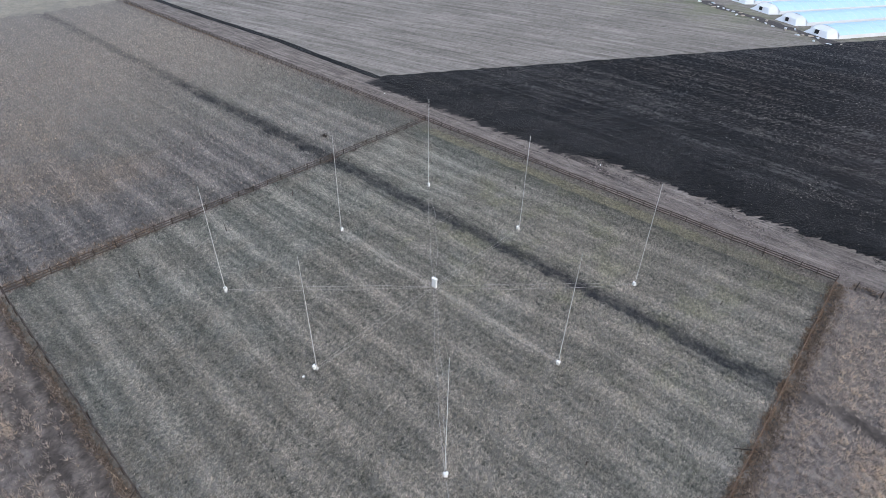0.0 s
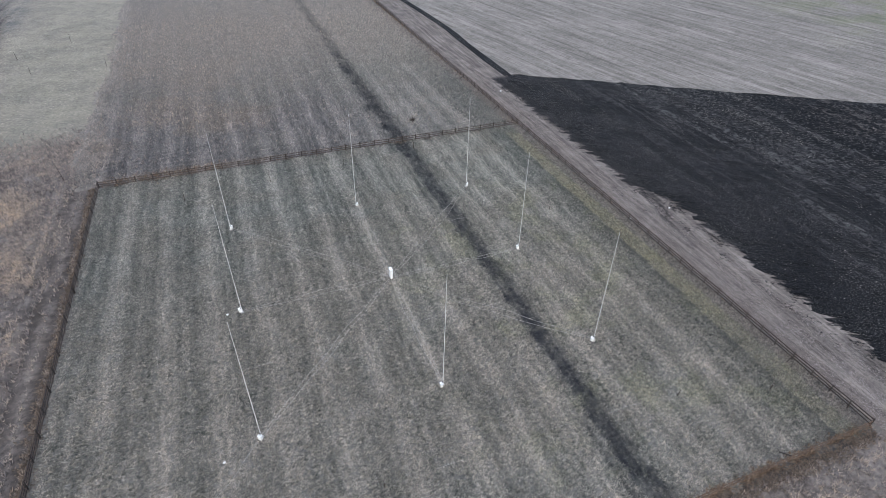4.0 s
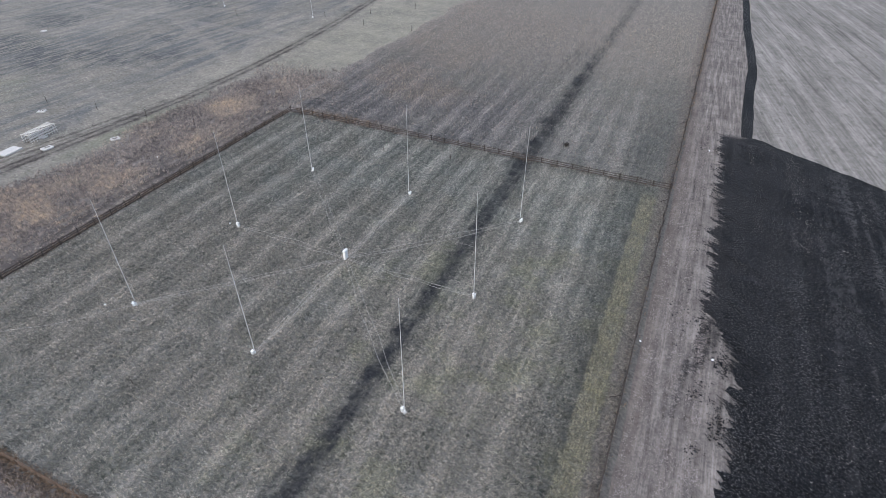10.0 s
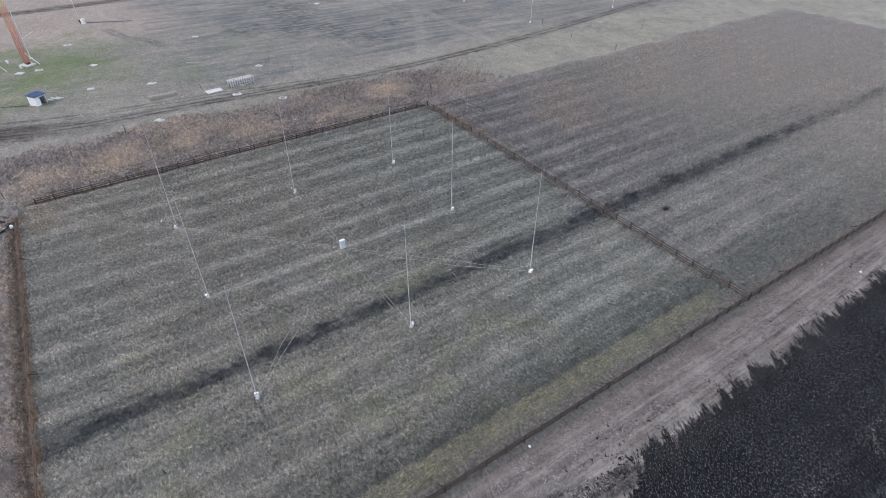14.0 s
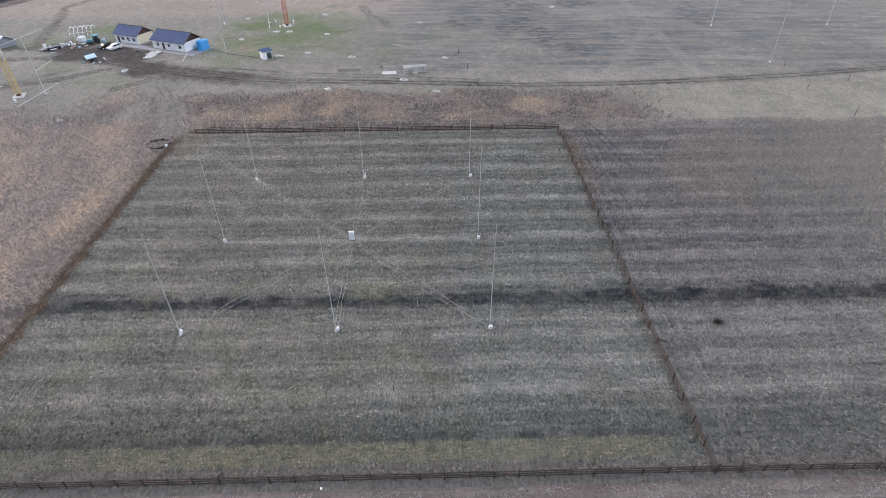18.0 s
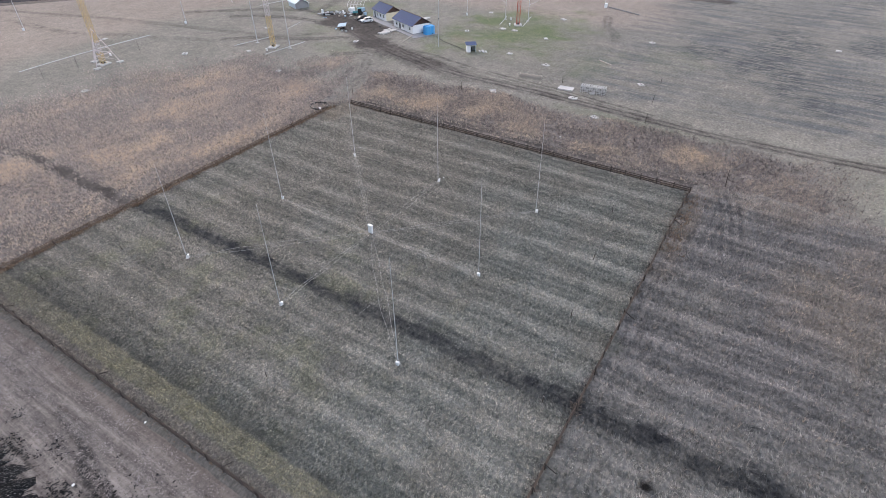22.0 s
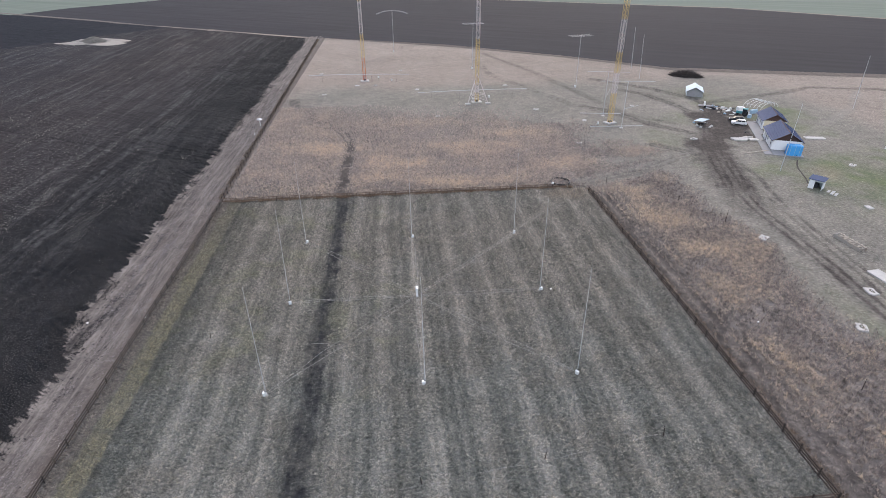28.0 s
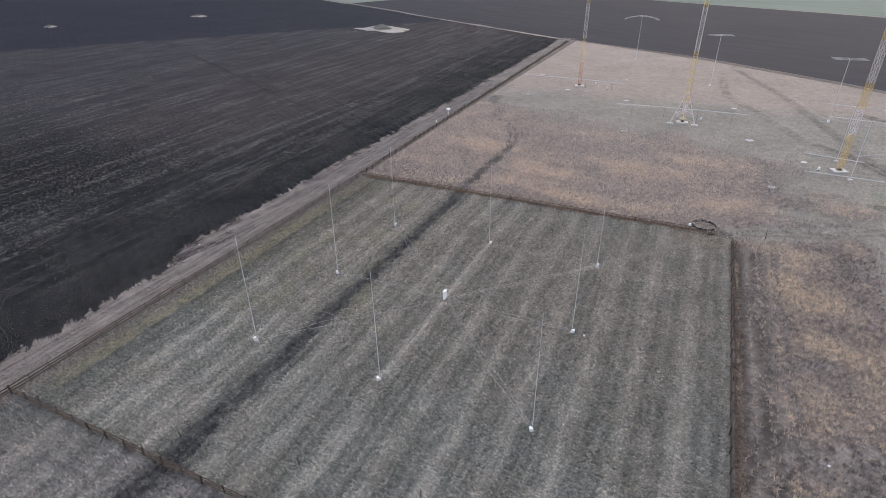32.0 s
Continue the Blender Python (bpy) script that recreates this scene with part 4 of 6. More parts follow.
def ribbon(name, pts, width, z, mat, label, category, wander=0.25):
    """A strip of ground along a line, with frayed edges."""
    pts = [Vector((x, y, 0)) for x, y in pts]
    fine = []
    for i in range(len(pts) - 1):
        p0, p1, p2, p3 = pts[max(i - 1, 0)], pts[i], pts[i + 1], pts[min(i + 2, len(pts) - 1)]
        steps = max(2, int((p2 - p1).length / 1.2))
        for k in range(steps):
            t = k / steps
            fine.append(0.5 * (2 * p1 + (p2 - p0) * t + (2 * p0 - 5 * p1 + 4 * p2 - p3) * t * t + (3 * p1 - p0 - 3 * p2 + p3) * t ** 3))
    fine.append(pts[-1])
    r = random.Random(len(fine))
    f = [r.uniform(0, 6) for _ in range(4)]
    g = Geo()
    vs = []
    for i, p in enumerate(fine):
        d = (fine[min(i + 1, len(fine) - 1)] - fine[max(i - 1, 0)]).normalized()
        s = Vector((-d.y, d.x, 0))
        a = width / 2 * (1 + wander * (0.6 * math.sin(i * 0.31 + f[0]) + 0.4 * math.sin(i * 0.83 + f[1]) + r.uniform(-0.2, 0.2)))
        b = width / 2 * (1 + wander * (0.6 * math.sin(i * 0.27 + f[2]) + 0.4 * math.sin(i * 0.91 + f[3]) + r.uniform(-0.2, 0.2)))
        vs += [p + s * a + Vector((0, 0, z)), p - s * b + Vector((0, 0, z))]
    g.add(vs, [(2 * i, 2 * i + 1, 2 * i + 3, 2 * i + 2) for i in range(len(fine) - 1)])
    return solo(name, g, mat, label, category, "structure")


ribbon("ditch", [(53.2, 69.5), (53.6, 95), (54.4, 120), (53, 160), (52.4, 200), (50, 300)], 2.3, 0.14, M_PLOUGH, "single black ploughed furrow strip along the stubble", "furrow", 0.1)
ribbon("fence_bank", [(41.6, -43), (42.4, -90), (43.4, -160), (44.5, -230), (45.2, -276)], 0.8, 0.15, M_ROADSIDE, "dark overgrown bank along the field edge", "bank", 0.7)


# ---- vegetation ----
def tufts(name, x, y, z, reach, height, blades, mat, label, category, laid=False, thin=1.0, cover=None, angle=0.25):
    """Many grass tufts: each a few leaning blades; laid over east and west by the wind where asked."""
    n = len(x)
    a = rng.uniform(0, math.tau, (n, blades))
    if laid:
        a = rng.normal(angle, 0.45, (n, blades)) + math.pi * (rng.random((n, 1)) < 0.35)
    h = height[:, None] * rng.uniform(0.6, 1.2, (n, blades))
    l = reach[:, None] * rng.uniform(0.3, 1.1, (n, blades))
    w = reach[:, None] * rng.uniform(0.12, 0.28, (n, blades)) * thin
    ca, sa = np.cos(a), np.sin(a)
    ox, oy = x[:, None] + ca * l * 0.25, y[:, None] + sa * l * 0.25
    zz = z[:, None] + 0 * a
    A = np.stack([ox - sa * w, oy + ca * w, zz], -1)
    B = np.stack([ox + sa * w, oy - ca * w, zz], -1)
    C = np.stack([ox + ca * l, oy + sa * l, zz + h], -1)
    V = np.stack([A, B, C], 2).reshape(-1, 3)
    F = np.arange(len(V)).reshape(-1, 3)
    return raw(name, V, F, mat, label, category, "stuff", {k: np.repeat(v, blades * 3) for k, v in cover(x, y).items()} if cover else None)


def scatter(n, x0, x1, y0, y1):
    return rng.uniform(x0, x1, n), rng.uniform(y0, y1, n)


x, y = scatter(240000, -40.3, 40.8, -40.9, 40.7)
keep = (np.abs(x - 14.4) > 1.3) | (rng.random(len(x)) < 0.35)
x, y = x[keep], y[keep]
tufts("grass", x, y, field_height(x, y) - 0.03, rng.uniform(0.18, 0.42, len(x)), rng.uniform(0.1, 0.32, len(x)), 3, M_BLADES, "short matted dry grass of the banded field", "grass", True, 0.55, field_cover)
x, y = scatter(150000, -45, 41, 41.6, 205)
k = rng.random(len(x)) < np.clip((205 - y) / 110, 0, 1)
x, y = x[k], y[k]
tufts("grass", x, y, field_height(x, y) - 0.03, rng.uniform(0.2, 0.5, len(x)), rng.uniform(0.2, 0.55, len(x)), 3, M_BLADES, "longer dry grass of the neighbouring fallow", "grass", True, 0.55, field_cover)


def weeds(n, x0, x1, y0, y1, cover, base, label):
    """Feathery clumps, thick in the dry patches and thin between."""
    x, y = scatter(n, x0, x1, y0, y1)
    c = cover(x, y)
    k = rng.random(n) < (c["belt"] * (0.55 + 0.25 * soft_noise(x, y, 4, 23)) + 0.5 * c["dry"]) * (1 - 1.1 * c["wear"])
    x, y = x[k], y[k]
    tufts("weeds", x, y, base(x, y), rng.uniform(0.2, 0.45, len(x)), rng.uniform(0.25, 0.75, len(x)), 7, M_WEEDS, label, "weeds", False, 0.42, cover)


weeds(10000, -46, 40.5, 41.8, 150, field_cover, lambda x, y: field_height(x, y) - 0.03, "patches of tall tan dry weeds in the fallow")
weeds(60000, -68, -41.2, -66, 75, steppe_cover, lambda x, y: 0 * x, "belt of tall reddish dry weeds outside the fence")
weeds(56000, -46, 40.5, -79, -42, steppe_cover, lambda x, y: 0 * x, "belt of tall reddish dry weeds before the towers")
weeds(56000, -66, 41, -120, -79, steppe_cover, lambda x, y: 0 * x, "thinning dry weeds at the foot of the towers")
weeds(8000, -72, -46, -79, -60, steppe_cover, lambda x, y: 0 * x, "dry weeds beside the path to the gate")


def pasture(n, x0, x1, y0, y1, test, lo, hi):
    x, y = scatter(n, x0, x1, y0, y1)
    k = test(x, y)
    x, y = x[k], y[k]
    tufts("grass", x, y, 0 * x - 0.02, rng.uniform(0.25, 0.8, len(x)), rng.uniform(0.02, 0.1, len(x)), 3, M_TURFBLADES, "tussocky dry grass of the open steppe", "grass", False, 0.7, steppe_cover)


road_x = lambda y: np.interp(y, [-56, -25, 15, 38, 84, 112, 150], [-79, -73.4, -70.5, -68.3, -70, -73, -79])
pasture(70000, -128, -41.5, -60, 150, lambda x, y: (np.abs(x - road_x(y)) > 2.6) & ~((x > -45) & (y > 45)) & (np.hypot(x + 100, y + 72) > 24), 0.05, 0.28)
pasture(60000, -128, 41, -215, -78, lambda x, y: (np.hypot(x + 100, y + 82) > 28) & (y + 0.55 * x > -262), 0.05, 0.3)
pasture(16000, -180, -128, -120, 60, lambda x, y: np.hypot(x + 100, y + 82) > 30, 0.05, 0.3)


def verge(n, p, q, width, lo, hi, mat, label):
    """Dead grass caught along a fence."""
    t = rng.random(n)
    x = p[0] + (q[0] - p[0]) * t + rng.normal(0, width, n) * (abs(q[1] - p[1]) > abs(q[0] - p[0]))
    y = p[1] + (q[1] - p[1]) * t + rng.normal(0, width, n) * (abs(q[1] - p[1]) <= abs(q[0] - p[0]))
    tufts("weeds", x, y, 0.15 + 0 * x, rng.uniform(0.15, 0.5, n), rng.uniform(lo, hi, n), 4, mat, label, "weeds")


verge(1500, (-40.35, 40.8), (40.9, 40.75), 0.3, 0.06, 0.25, M_DEADGRASS, "dark dead grass caught along the rail fence")
verge(320, (-40, 42.1), (-20, 42.3), 0.9, 0.15, 0.5, M_BROWNGRASS, "brown dead weeds outside the rail fence")
verge(4600, (-41.1, -40), (-41.0, 40.8), 0.45, 0.06, 0.32, M_DULLGRASS, "dark dead grass caught along the rail fence")
verge(3400, (-38, -41.9), (40.7, -41.8), 0.5, 0.04, 0.24, M_DULLGRASS, "dull dead grass in a strip along the fence")
verge(3000, (-38, -41.0), (40.7, -40.85), 0.2, 0.06, 0.4, M_BROWNGRASS, "brown dead weeds smothering the fence")
verge(260, (40.7, -40.95), (41.0, 40.75), 0.2, 0.08, 0.3, M_BROWNGRASS, "brown dead grass under the wire fence")
verge(3600, (41.8, -43), (44.9, -276), 0.35, 0.08, 0.35, M_DULLGRASS, "dull dead grass on the bank beside the track")
verge(800, (41.0, 41), (42.2, 200), 0.25, 0.1, 0.4, M_BROWNGRASS, "brown dead grass under the wire fence")


def edge_clods(n):
    """Clods dragged out over the track, fewer away from the furrow ends, in loose bunches."""
    y = rng.uniform(-230, 66, n)
    x = 51.6 - np.abs(rng.normal(0, 1.3 + 1.0 * ease(y, -45, 5), n)) - 1.2 * ease(y, 3, 11)
    k = soft_noise(x, y, 3.0, 41) + 0.5 * soft_noise(x, y, 1.1, 42) > 0.12
    x, y = x[k], y[k]
    tufts("soil_clods", x, y, 0.06 + 0 * x, rng.uniform(0.06, 0.62, len(x)) * rng.uniform(0.4, 1, len(x)), rng.uniform(0.02, 0.07, len(x)), 3, M_PLOUGH, "black soil streaks dragged out over the track edge", "soil", True, 0.8, None, -0.56)


edge_clods(24000)


def straw(n, x0, x1, y0, y1, lo, hi):
    """Bleached straw left in long windrows on the turned soil."""
    x, y = scatter(n, x0, x1, y0, y1)
    east = np.minimum(53.5 + 0 * x, 56)
    row = soft_noise(x, y * 0.07, 3.4, 61) + 0.6 * soft_noise(x, y * 0.2, 1.4, 62)
    k = (rng.random(n) < 0.10 + 0.9 * ease(row + 0.5 * soft_noise(x, y, 9, 63), 0.15, 0.95)) & (x > east) & (y < 69 - 0.625 * (x - 53.2))
    x, y = x[k], y[k]
    tufts("straw", x, y, 0.36 + 0.12 * soft_noise(x, y, 0.8, 6), rng.uniform(lo, hi, len(x)), rng.uniform(0.02, 0.1, len(x)), 2, M_STRAW, "bleached straw scattered over the black ploughed soil", "straw", True, 0.9, None, -0.56)


straw(80000, 53, 110, -110, 66, 0.07, 0.26)
straw(40000, 60, 240, -270, -10, 0.18, 0.5)
x, y = scatter(60000, 42, 51, -150, 75)
k = rng.random(len(x)) < ease(x - 49.2 + 3.0 * ease(y, 3, 11), 1.2, -1.2)
x, y = x[k], y[k]
tufts("grass", x, y, 0.04 + 0 * x, rng.uniform(0.1, 0.36, len(x)), rng.uniform(0.03, 0.12, len(x)), 3, M_TRACKBLADES, "flattened pale grass on the farm track", "grass", False, 0.8)


# ---- the antenna field ----
def antenna():
    a = thing("vertical_antenna", pose(20, 20, 0.22), "slim grey aluminium mast antenna rising from a white feed box", "antenna", "masts of the antenna square")
    part("mast", Geo().tube((0, 0, 0.45), (0, 0, 6), 0.047, 0.043, 8).tube((0, 0, 6), (0, 0, 11.5), 0.039, 0.035, 8).tube((0, 0, 11.5), (0, 0, 16.3), 0.031, 0.023, 8), M_ALU, a)
    part("base_plate", Geo().box((0, 0, 0.03), (0.45, 0.45, 0.07), bevel=0.05), M_CONCRETE, a)
    part("insulator", Geo().tube((0, 0, 0.06), (0, 0, 0.5), 0.07, 0.06, 10).tube((0, 0, 0.2), (0, 0, 0.26), 0.1, 0.1, 10).tube((0, 0, 0.36), (0, 0, 0.42), 0.1, 0.1, 10), M_WHITE, a)
    b = part("feed_box", Geo().box((0.22, 0.1, 0.33), (0.3, 0.42, 0.46), bevel=0.04), M_WHITE, a, "white plastic feed box")
    part("lid", Geo().box((0.22, 0.1, 0.58), (0.35, 0.47, 0.05), bevel=0.05), M_WHITE, b)
    part("box_leg", Geo().box((0.3, 0.1, 0.06), (0.06, 0.3, 0.14)), M_WOOD, a)
    part("clamp", Geo().box((0.05, 0.02, 0.7), (0.16, 0.12, 0.06), bevel=0.02), M_DARK, a)
    return a


first = antenna()
for i, (ax, ay) in enumerate([(0, 20), (-20, 20), (20, 0), (-20, 0.1), (20, -20), (0, -20), (-19.8, -19.7), (-83, 110), (-82.5, 150), (-121, 109), (-121, 149), (-159, 109), (-158.5, 148.5)]):
    far_off = ax < -50
    c = copy_thing(first, pose(ax, ay, 0.0 if far_off else 0.22, 0.5 * math.sin(i * 2.1), 0.5 * math.cos(i * 1.7), 37 * i))
    if far_off:
        tagged(c, "slim grey mast antenna on the western pasture", group="masts of the far antenna array")

hub = thing("equipment_cabinet", pose(0, 0, 0.2), "white upright equipment cabinet at the centre of the antenna square", "cabinet")
part("body", Geo().box((0, 0, 1.0), (0.34, 0.78, 1.45), bevel=0.03), M_WHITE, hub)
part("roof_cap", Geo().box((0, 0, 1.75), (0.42, 0.86, 0.07), bevel=0.05), M_WHITE, hub)
dr = part("door", Geo().box((0.187, 0, 1.0), (0.03, 0.68, 1.32), bevel=0.01), M_WHITE, hub)
part("handle", Geo().box((0.215, 0.27, 1.0), (0.03, 0.03, 0.16)), M_DARK, dr, "dark handle")
for sx in (-0.13, 0.13):
    for sy in (-0.33, 0.33):
        part("leg", Geo().box((sx, sy, 0.14), (0.07, 0.07, 0.32)), M_DARK, hub)

rr = random.Random(3)


def cable(p, q, sag, label, r=0.018, sink=0.0):
    p, q = Vector(p), Vector(q)
    n = max(6, int((q - p).length / 1.1))
    side = Vector((-(q - p).y, (q - p).x, 0)).normalized()
    f1, f2 = rr.uniform(0, 6), rr.uniform(0, 6)
    pts = []
    for i in range(n + 1):
        t = i / n
        o = sag * math.sin(t * math.pi) + 0.12 * math.sin(t * 17 + f1) * math.sin(t * math.pi)
        pts.append(p.lerp(q, t) + side * o + Vector((0, 0, 0.05 * math.sin(t * 23 + f2) - sink * (0.5 + 0.5 * math.sin(t * 31 + f1)))))
    return solo("cable", Geo().line(pts, r), M_CABLE, label, "cable", group="feed cables")


for ax, ay, sag in [(0, 20, 0.5), (20, 20, 0.9), (-20, 20, 0.5), (20, 0, 0.3), (-20, 0, 0.6), (20, -20, 0.8), (0, -20, 0.3), (-20, -20, 0.3)]:
    d = Vector((ax, ay, 0)).normalized()
    s = Vector((-d.y, d.x, 0)) * 0.12
    z = Vector((0, 0, 0.47))
    for k, m in ((1, 0.15), (-1, sag)):
        cable(d * 0.5 + s * k + z, Vector((ax, ay, 0)) - d * 0.4 + s * k + z, m * 0.8 * k, "bleached feed cable lying on the grass to a mast")
cable((-20.2, -20.2, 0.4), (-30, -29.5, 0.35), 0.6, "bleached cable running on from the mast to the gate")
cable((-30, -29.5, 0.35), (-38.5, -40.5, 0.35), -0.9, "bleached cable running on from the mast to the gate")
for p, q in [((-10, -29, 0.35), (-10.5, 22, 0.35)), ((10.3, 24, 0.35), (10, -24, 0.35)), ((-9, -29.5, 0.35), (25, -30.3, 0.35)), ((-26, 31, 0.4), (17, 36.5, 0.4)), ((30, -20, 0.35), (30, 26, 0.35)), ((-30, 28, 0.35), (-30, -8, 0.35)), ((-20, -10, 0.35), (16, -10, 0.35)), ((-8, 10, 0.35), (28, 10, 0.35))]:
    cable(p, q, 0.5, "thin bleached cord half hidden in the grass", 0.013, 0.3)

for px, py, h in [(1.3, 34.8, 1.7), (-12.3, 33, 1.7), (-26.6, 31.2, 1.8), (16, 37.2, 1.4), (30, 8, 1.3), (24, -30.5, 1.2), (-9.5, -29.3, 1.2), (34.5, -33.5, 1.3), (-81.7, -0.4, 1.6), (-67.5, 25.3, 2.2), (-54.8, 26.4, 2.0), (-80.6, 23.4, 2.2), (-94.9, 21.7, 1.8), (-46.4, 45.9, 3.4), (-58.7, -31.3, 1.8), (-63.4, -20.6, 2.8), (-46.7, -42.8, 2.1), (-45.2, 110.1, 2.4), (-56.6, 135.5, 2.6), (-62.3, 108.9, 2.0), (-79.4, 112.2, 2.2), (-107.8, 100.6, 2.4), (-67.9, 123.1, 2.2)]:
    st = thing("stake", pose(px, py, 0.1 if abs(px) < 41 else -0.05, rr.uniform(-5, 5), rr.uniform(-5, 5), rr.uniform(0, 90)), "dark weathered wooden stake standing in the grass", "stake", "stakes in the field")
    part("shaft", Geo().tube((0, 0, 0), (0, 0, h), 0.06, 0.045, 7), M_WOOD, st)
    part("tie", Geo().tube((0, 0, h * 0.86), (0, 0, h * 0.9), 0.065, 0.065, 7), M_CABLE, st)
for px, py in [(-21.8, 0.2), (-23.5, -21.4), (41.5, 1.3), (49.8, 1.8), (46.5, 60), (-50, 12)]:
    solo("stone", Geo().box((px, py, 0.3 if px < 41 else 0.14), (0.3, 0.22, 0.14), bevel=0.08), M_WHITE, "small white marker stone in the grass", "stone", group="marker stones")


shrub = Geo()
for i in range(150):
    a, q = rr.uniform(0, math.tau), rr.random()
    d = Vector((math.cos(a) * (0.25 + 0.6 * q), math.sin(a) * (0.25 + 0.6 * q), 0.35 + 0.55 * (1 - q))) * rr.uniform(0.5, 1.1)
    o = Vector((rr.uniform(-0.3, 0.3), rr.uniform(-0.3, 0.3), 0))
    shrub.tube(o, o + d, 0.02, 0.008, 3)
solo("shrub", shrub, M_BRUSH, "small dark leafless shrub standing in the fallow", "shrub", at=pose(20.1, 50, 0.2))


# ---- fences ----
POST = Geo().tube((0, 0, -0.2), (0, 0, 1.4), 0.1, 0.085, 7).tube((0, 0, 1.4), (0, 0, 1.46), 0.085, 0.03, 7).mesh("post", M_POSTWOOD)
SLIM = Geo().tube((0, 0, -0.2), (0, 0, 1.4), 0.075, 0.065, 6).mesh("slim_post", M_POSTWOOD)

LOW = Geo().tube((0, 0, -0.2), (0, 0, 1.0), 0.06, 0.05, 6).mesh("low_post", M_RUSTWOOD)


def fence(p, q, gap, rails, label, r, post, jitter=0.08, wood=None):
    p, q = Vector((*p, 0.1)), Vector((*q, 0.1))
    d = (q - p).normalized()
    n = max(2, round((q - p).length / gap))
    f = thing("fence", Matrix.Translation(p), label, "fence", "", "structure")
    for i in range(n + 1):
        o = d * (i * (q - p).length / n)
        part("post", post, None, f, at=Matrix.Translation(o + Vector((rr.uniform(-jitter, jitter), rr.uniform(-jitter, jitter), rr.uniform(-0.12, 0.05)))) @ pose(0, 0, 0, rr.uniform(-4, 4), rr.uniform(-4, 4), rr.uniform(0, 360)))
        if i % 9 == 4:
            side = Vector((-d.y, d.x, 0))
            part("brace", Geo().tube(o + Vector((0, 0, 1.0)), o + side * 1.5 - d * 0.2 + Vector((0, 0, 0.0)), 0.055, 0.05, 6), M_POSTWOOD, f)
    for h in rails:
        pts = [d * (i * (q - p).length / n) + Vector((0, 0, h + rr.uniform(-0.05, 0.05))) for i in range(n + 1)]
        part("rail" if r > 0.02 else "wire", Geo().line(pts, r, 4), wood or (M_WOOD if r > 0.02 else M_WIRE), f)
    return f


fence((-40.35, 40.8), (40.9, 40.75), 2.9, (0.35, 0.75, 1.15), "brown weathered post-and-rail fence closing the field", 0.065, POST, wood=M_BROWNWOOD)
fence((-40.9, -38.2), (-40.35, 40.8), 2.9, (0.4, 0.8, 1.15), "dark weathered post-and-rail fence beside tall weeds", 0.075, POST)
fence((-35, -41.1), (40.7, -40.95), 2.9, (0.45, 1.0), "brown post fence overgrown with dry weeds", 0.05, LOW, wood=M_RUSTWOOD)
fence((40.7, -40.95), (41.0, 40.75), 2.5, (0.45, 0.82, 1.2), "dark post-and-rail fence along the pale track", 0.07, SLIM)
fence((41.0, 40.9), (42.2, 200), 2.3, (0.45, 0.82, 1.2), "dark post-and-rail fence along the pale track", 0.07, SLIM)
fence((40.9, -43.4), (45, -272), 3.0, (0.4, 0.8, 1.15), "dark post-and-wire fence above an overgrown bank", 0.018, SLIM)
gate = thing("gate_rails", pose(-40.8, -40.75, 0, 0, 0, 2), "low hurdle of pale posts and thin rails in the gateway", "gate")
for gx in (0, 0.75, 2.2, 4.1):
    part("post", Geo().tube((0, 0, -0.1), (0, 0, 1.15), 0.07, 0.06, 7).tube((0, 0, 1.15), (0, 0, 1.19), 0.06, 0.02, 7), M_OLDWOOD, gate, at=pose(gx, 0, 0, 3 * math.sin(gx * 5), 2))
for gz in (0.35, 0.7, 1.05):
    part("rail", Geo().tube((-0.1, 0.05, gz), (4.3, 0.05, gz + 0.04), 0.035, 0.03, 6), M_WOOD, gate)


def ring(name, c, R, r, z, mat, parent=None, n=40, wob=0.0):
    pts = [(c[0] + R * math.cos(i * math.tau / n), c[1] + R * math.sin(i * math.tau / n), z + wob * math.sin(i * 1.7)) for i in range(n + 1)]
    return Geo().line(pts, r, 6)


coil = thing("pipe_coil", pose(-36.15, -44.5, 0), "large loose coil of black plastic pipe on the ground", "pipe coil")
for k in range(2):
    part("turn", ring("turn", (0.1 * math.sin(k), 0.1 * math.cos(k)), 2.1 + 0.07 * (k % 2), 0.11, 0.16 + 0.2 * k, M_PIPE, wob=0.04), M_PIPE, coil)
for k in range(7):
    a = k * math.tau / 7
    part("tie", Geo().box((2.13 * math.cos(a), 2.13 * math.sin(a), 0.27), (0.32, 0.08, 0.48), Euler((0, 0, a)).to_matrix()), M_CABLE, coil)
wp = thing("marker_post", pose(-33.4, -41.6, 0), "short white-capped wooden post beside the pipe coil", "post")
part("shaft", Geo().tube((0, 0, 0), (0, 0, 1.1), 0.07, 0.06, 7), M_WOOD, wp)
part("cap", Geo().box((0, 0, 1.2), (0.45, 0.4, 0.4), bevel=0.06), M_WHITE, wp)


# ---- towers and aerials ----
def lattice(w, h, mat, name):
    """One tower section: four legs, rungs and crossed braces."""
    g = Geo()
    c = [(-w / 2, -w / 2), (w / 2, -w / 2), (w / 2, w / 2), (-w / 2, w / 2)]
    for i in range(4):
        (x0, y0), (x1, y1) = c[i], c[(i + 1) % 4]
        g.tube((x0, y0, 0), (x0, y0, h), 0.05, 0.05, 5)
        for k in range(2):
            z0, z1 = k * h / 2, (k + 1) * h / 2
            g.tube((x0, y0, z0), (x1, y1, z0), 0.026, 0.026, 4)
            g.tube((x0, y0, z0), (x1, y1, z1), 0.026, 0.026, 4)
            g.tube((x1, y1, z0), (x0, y0, z1), 0.026, 0.026, 4)
    return g.mesh(name, mat)


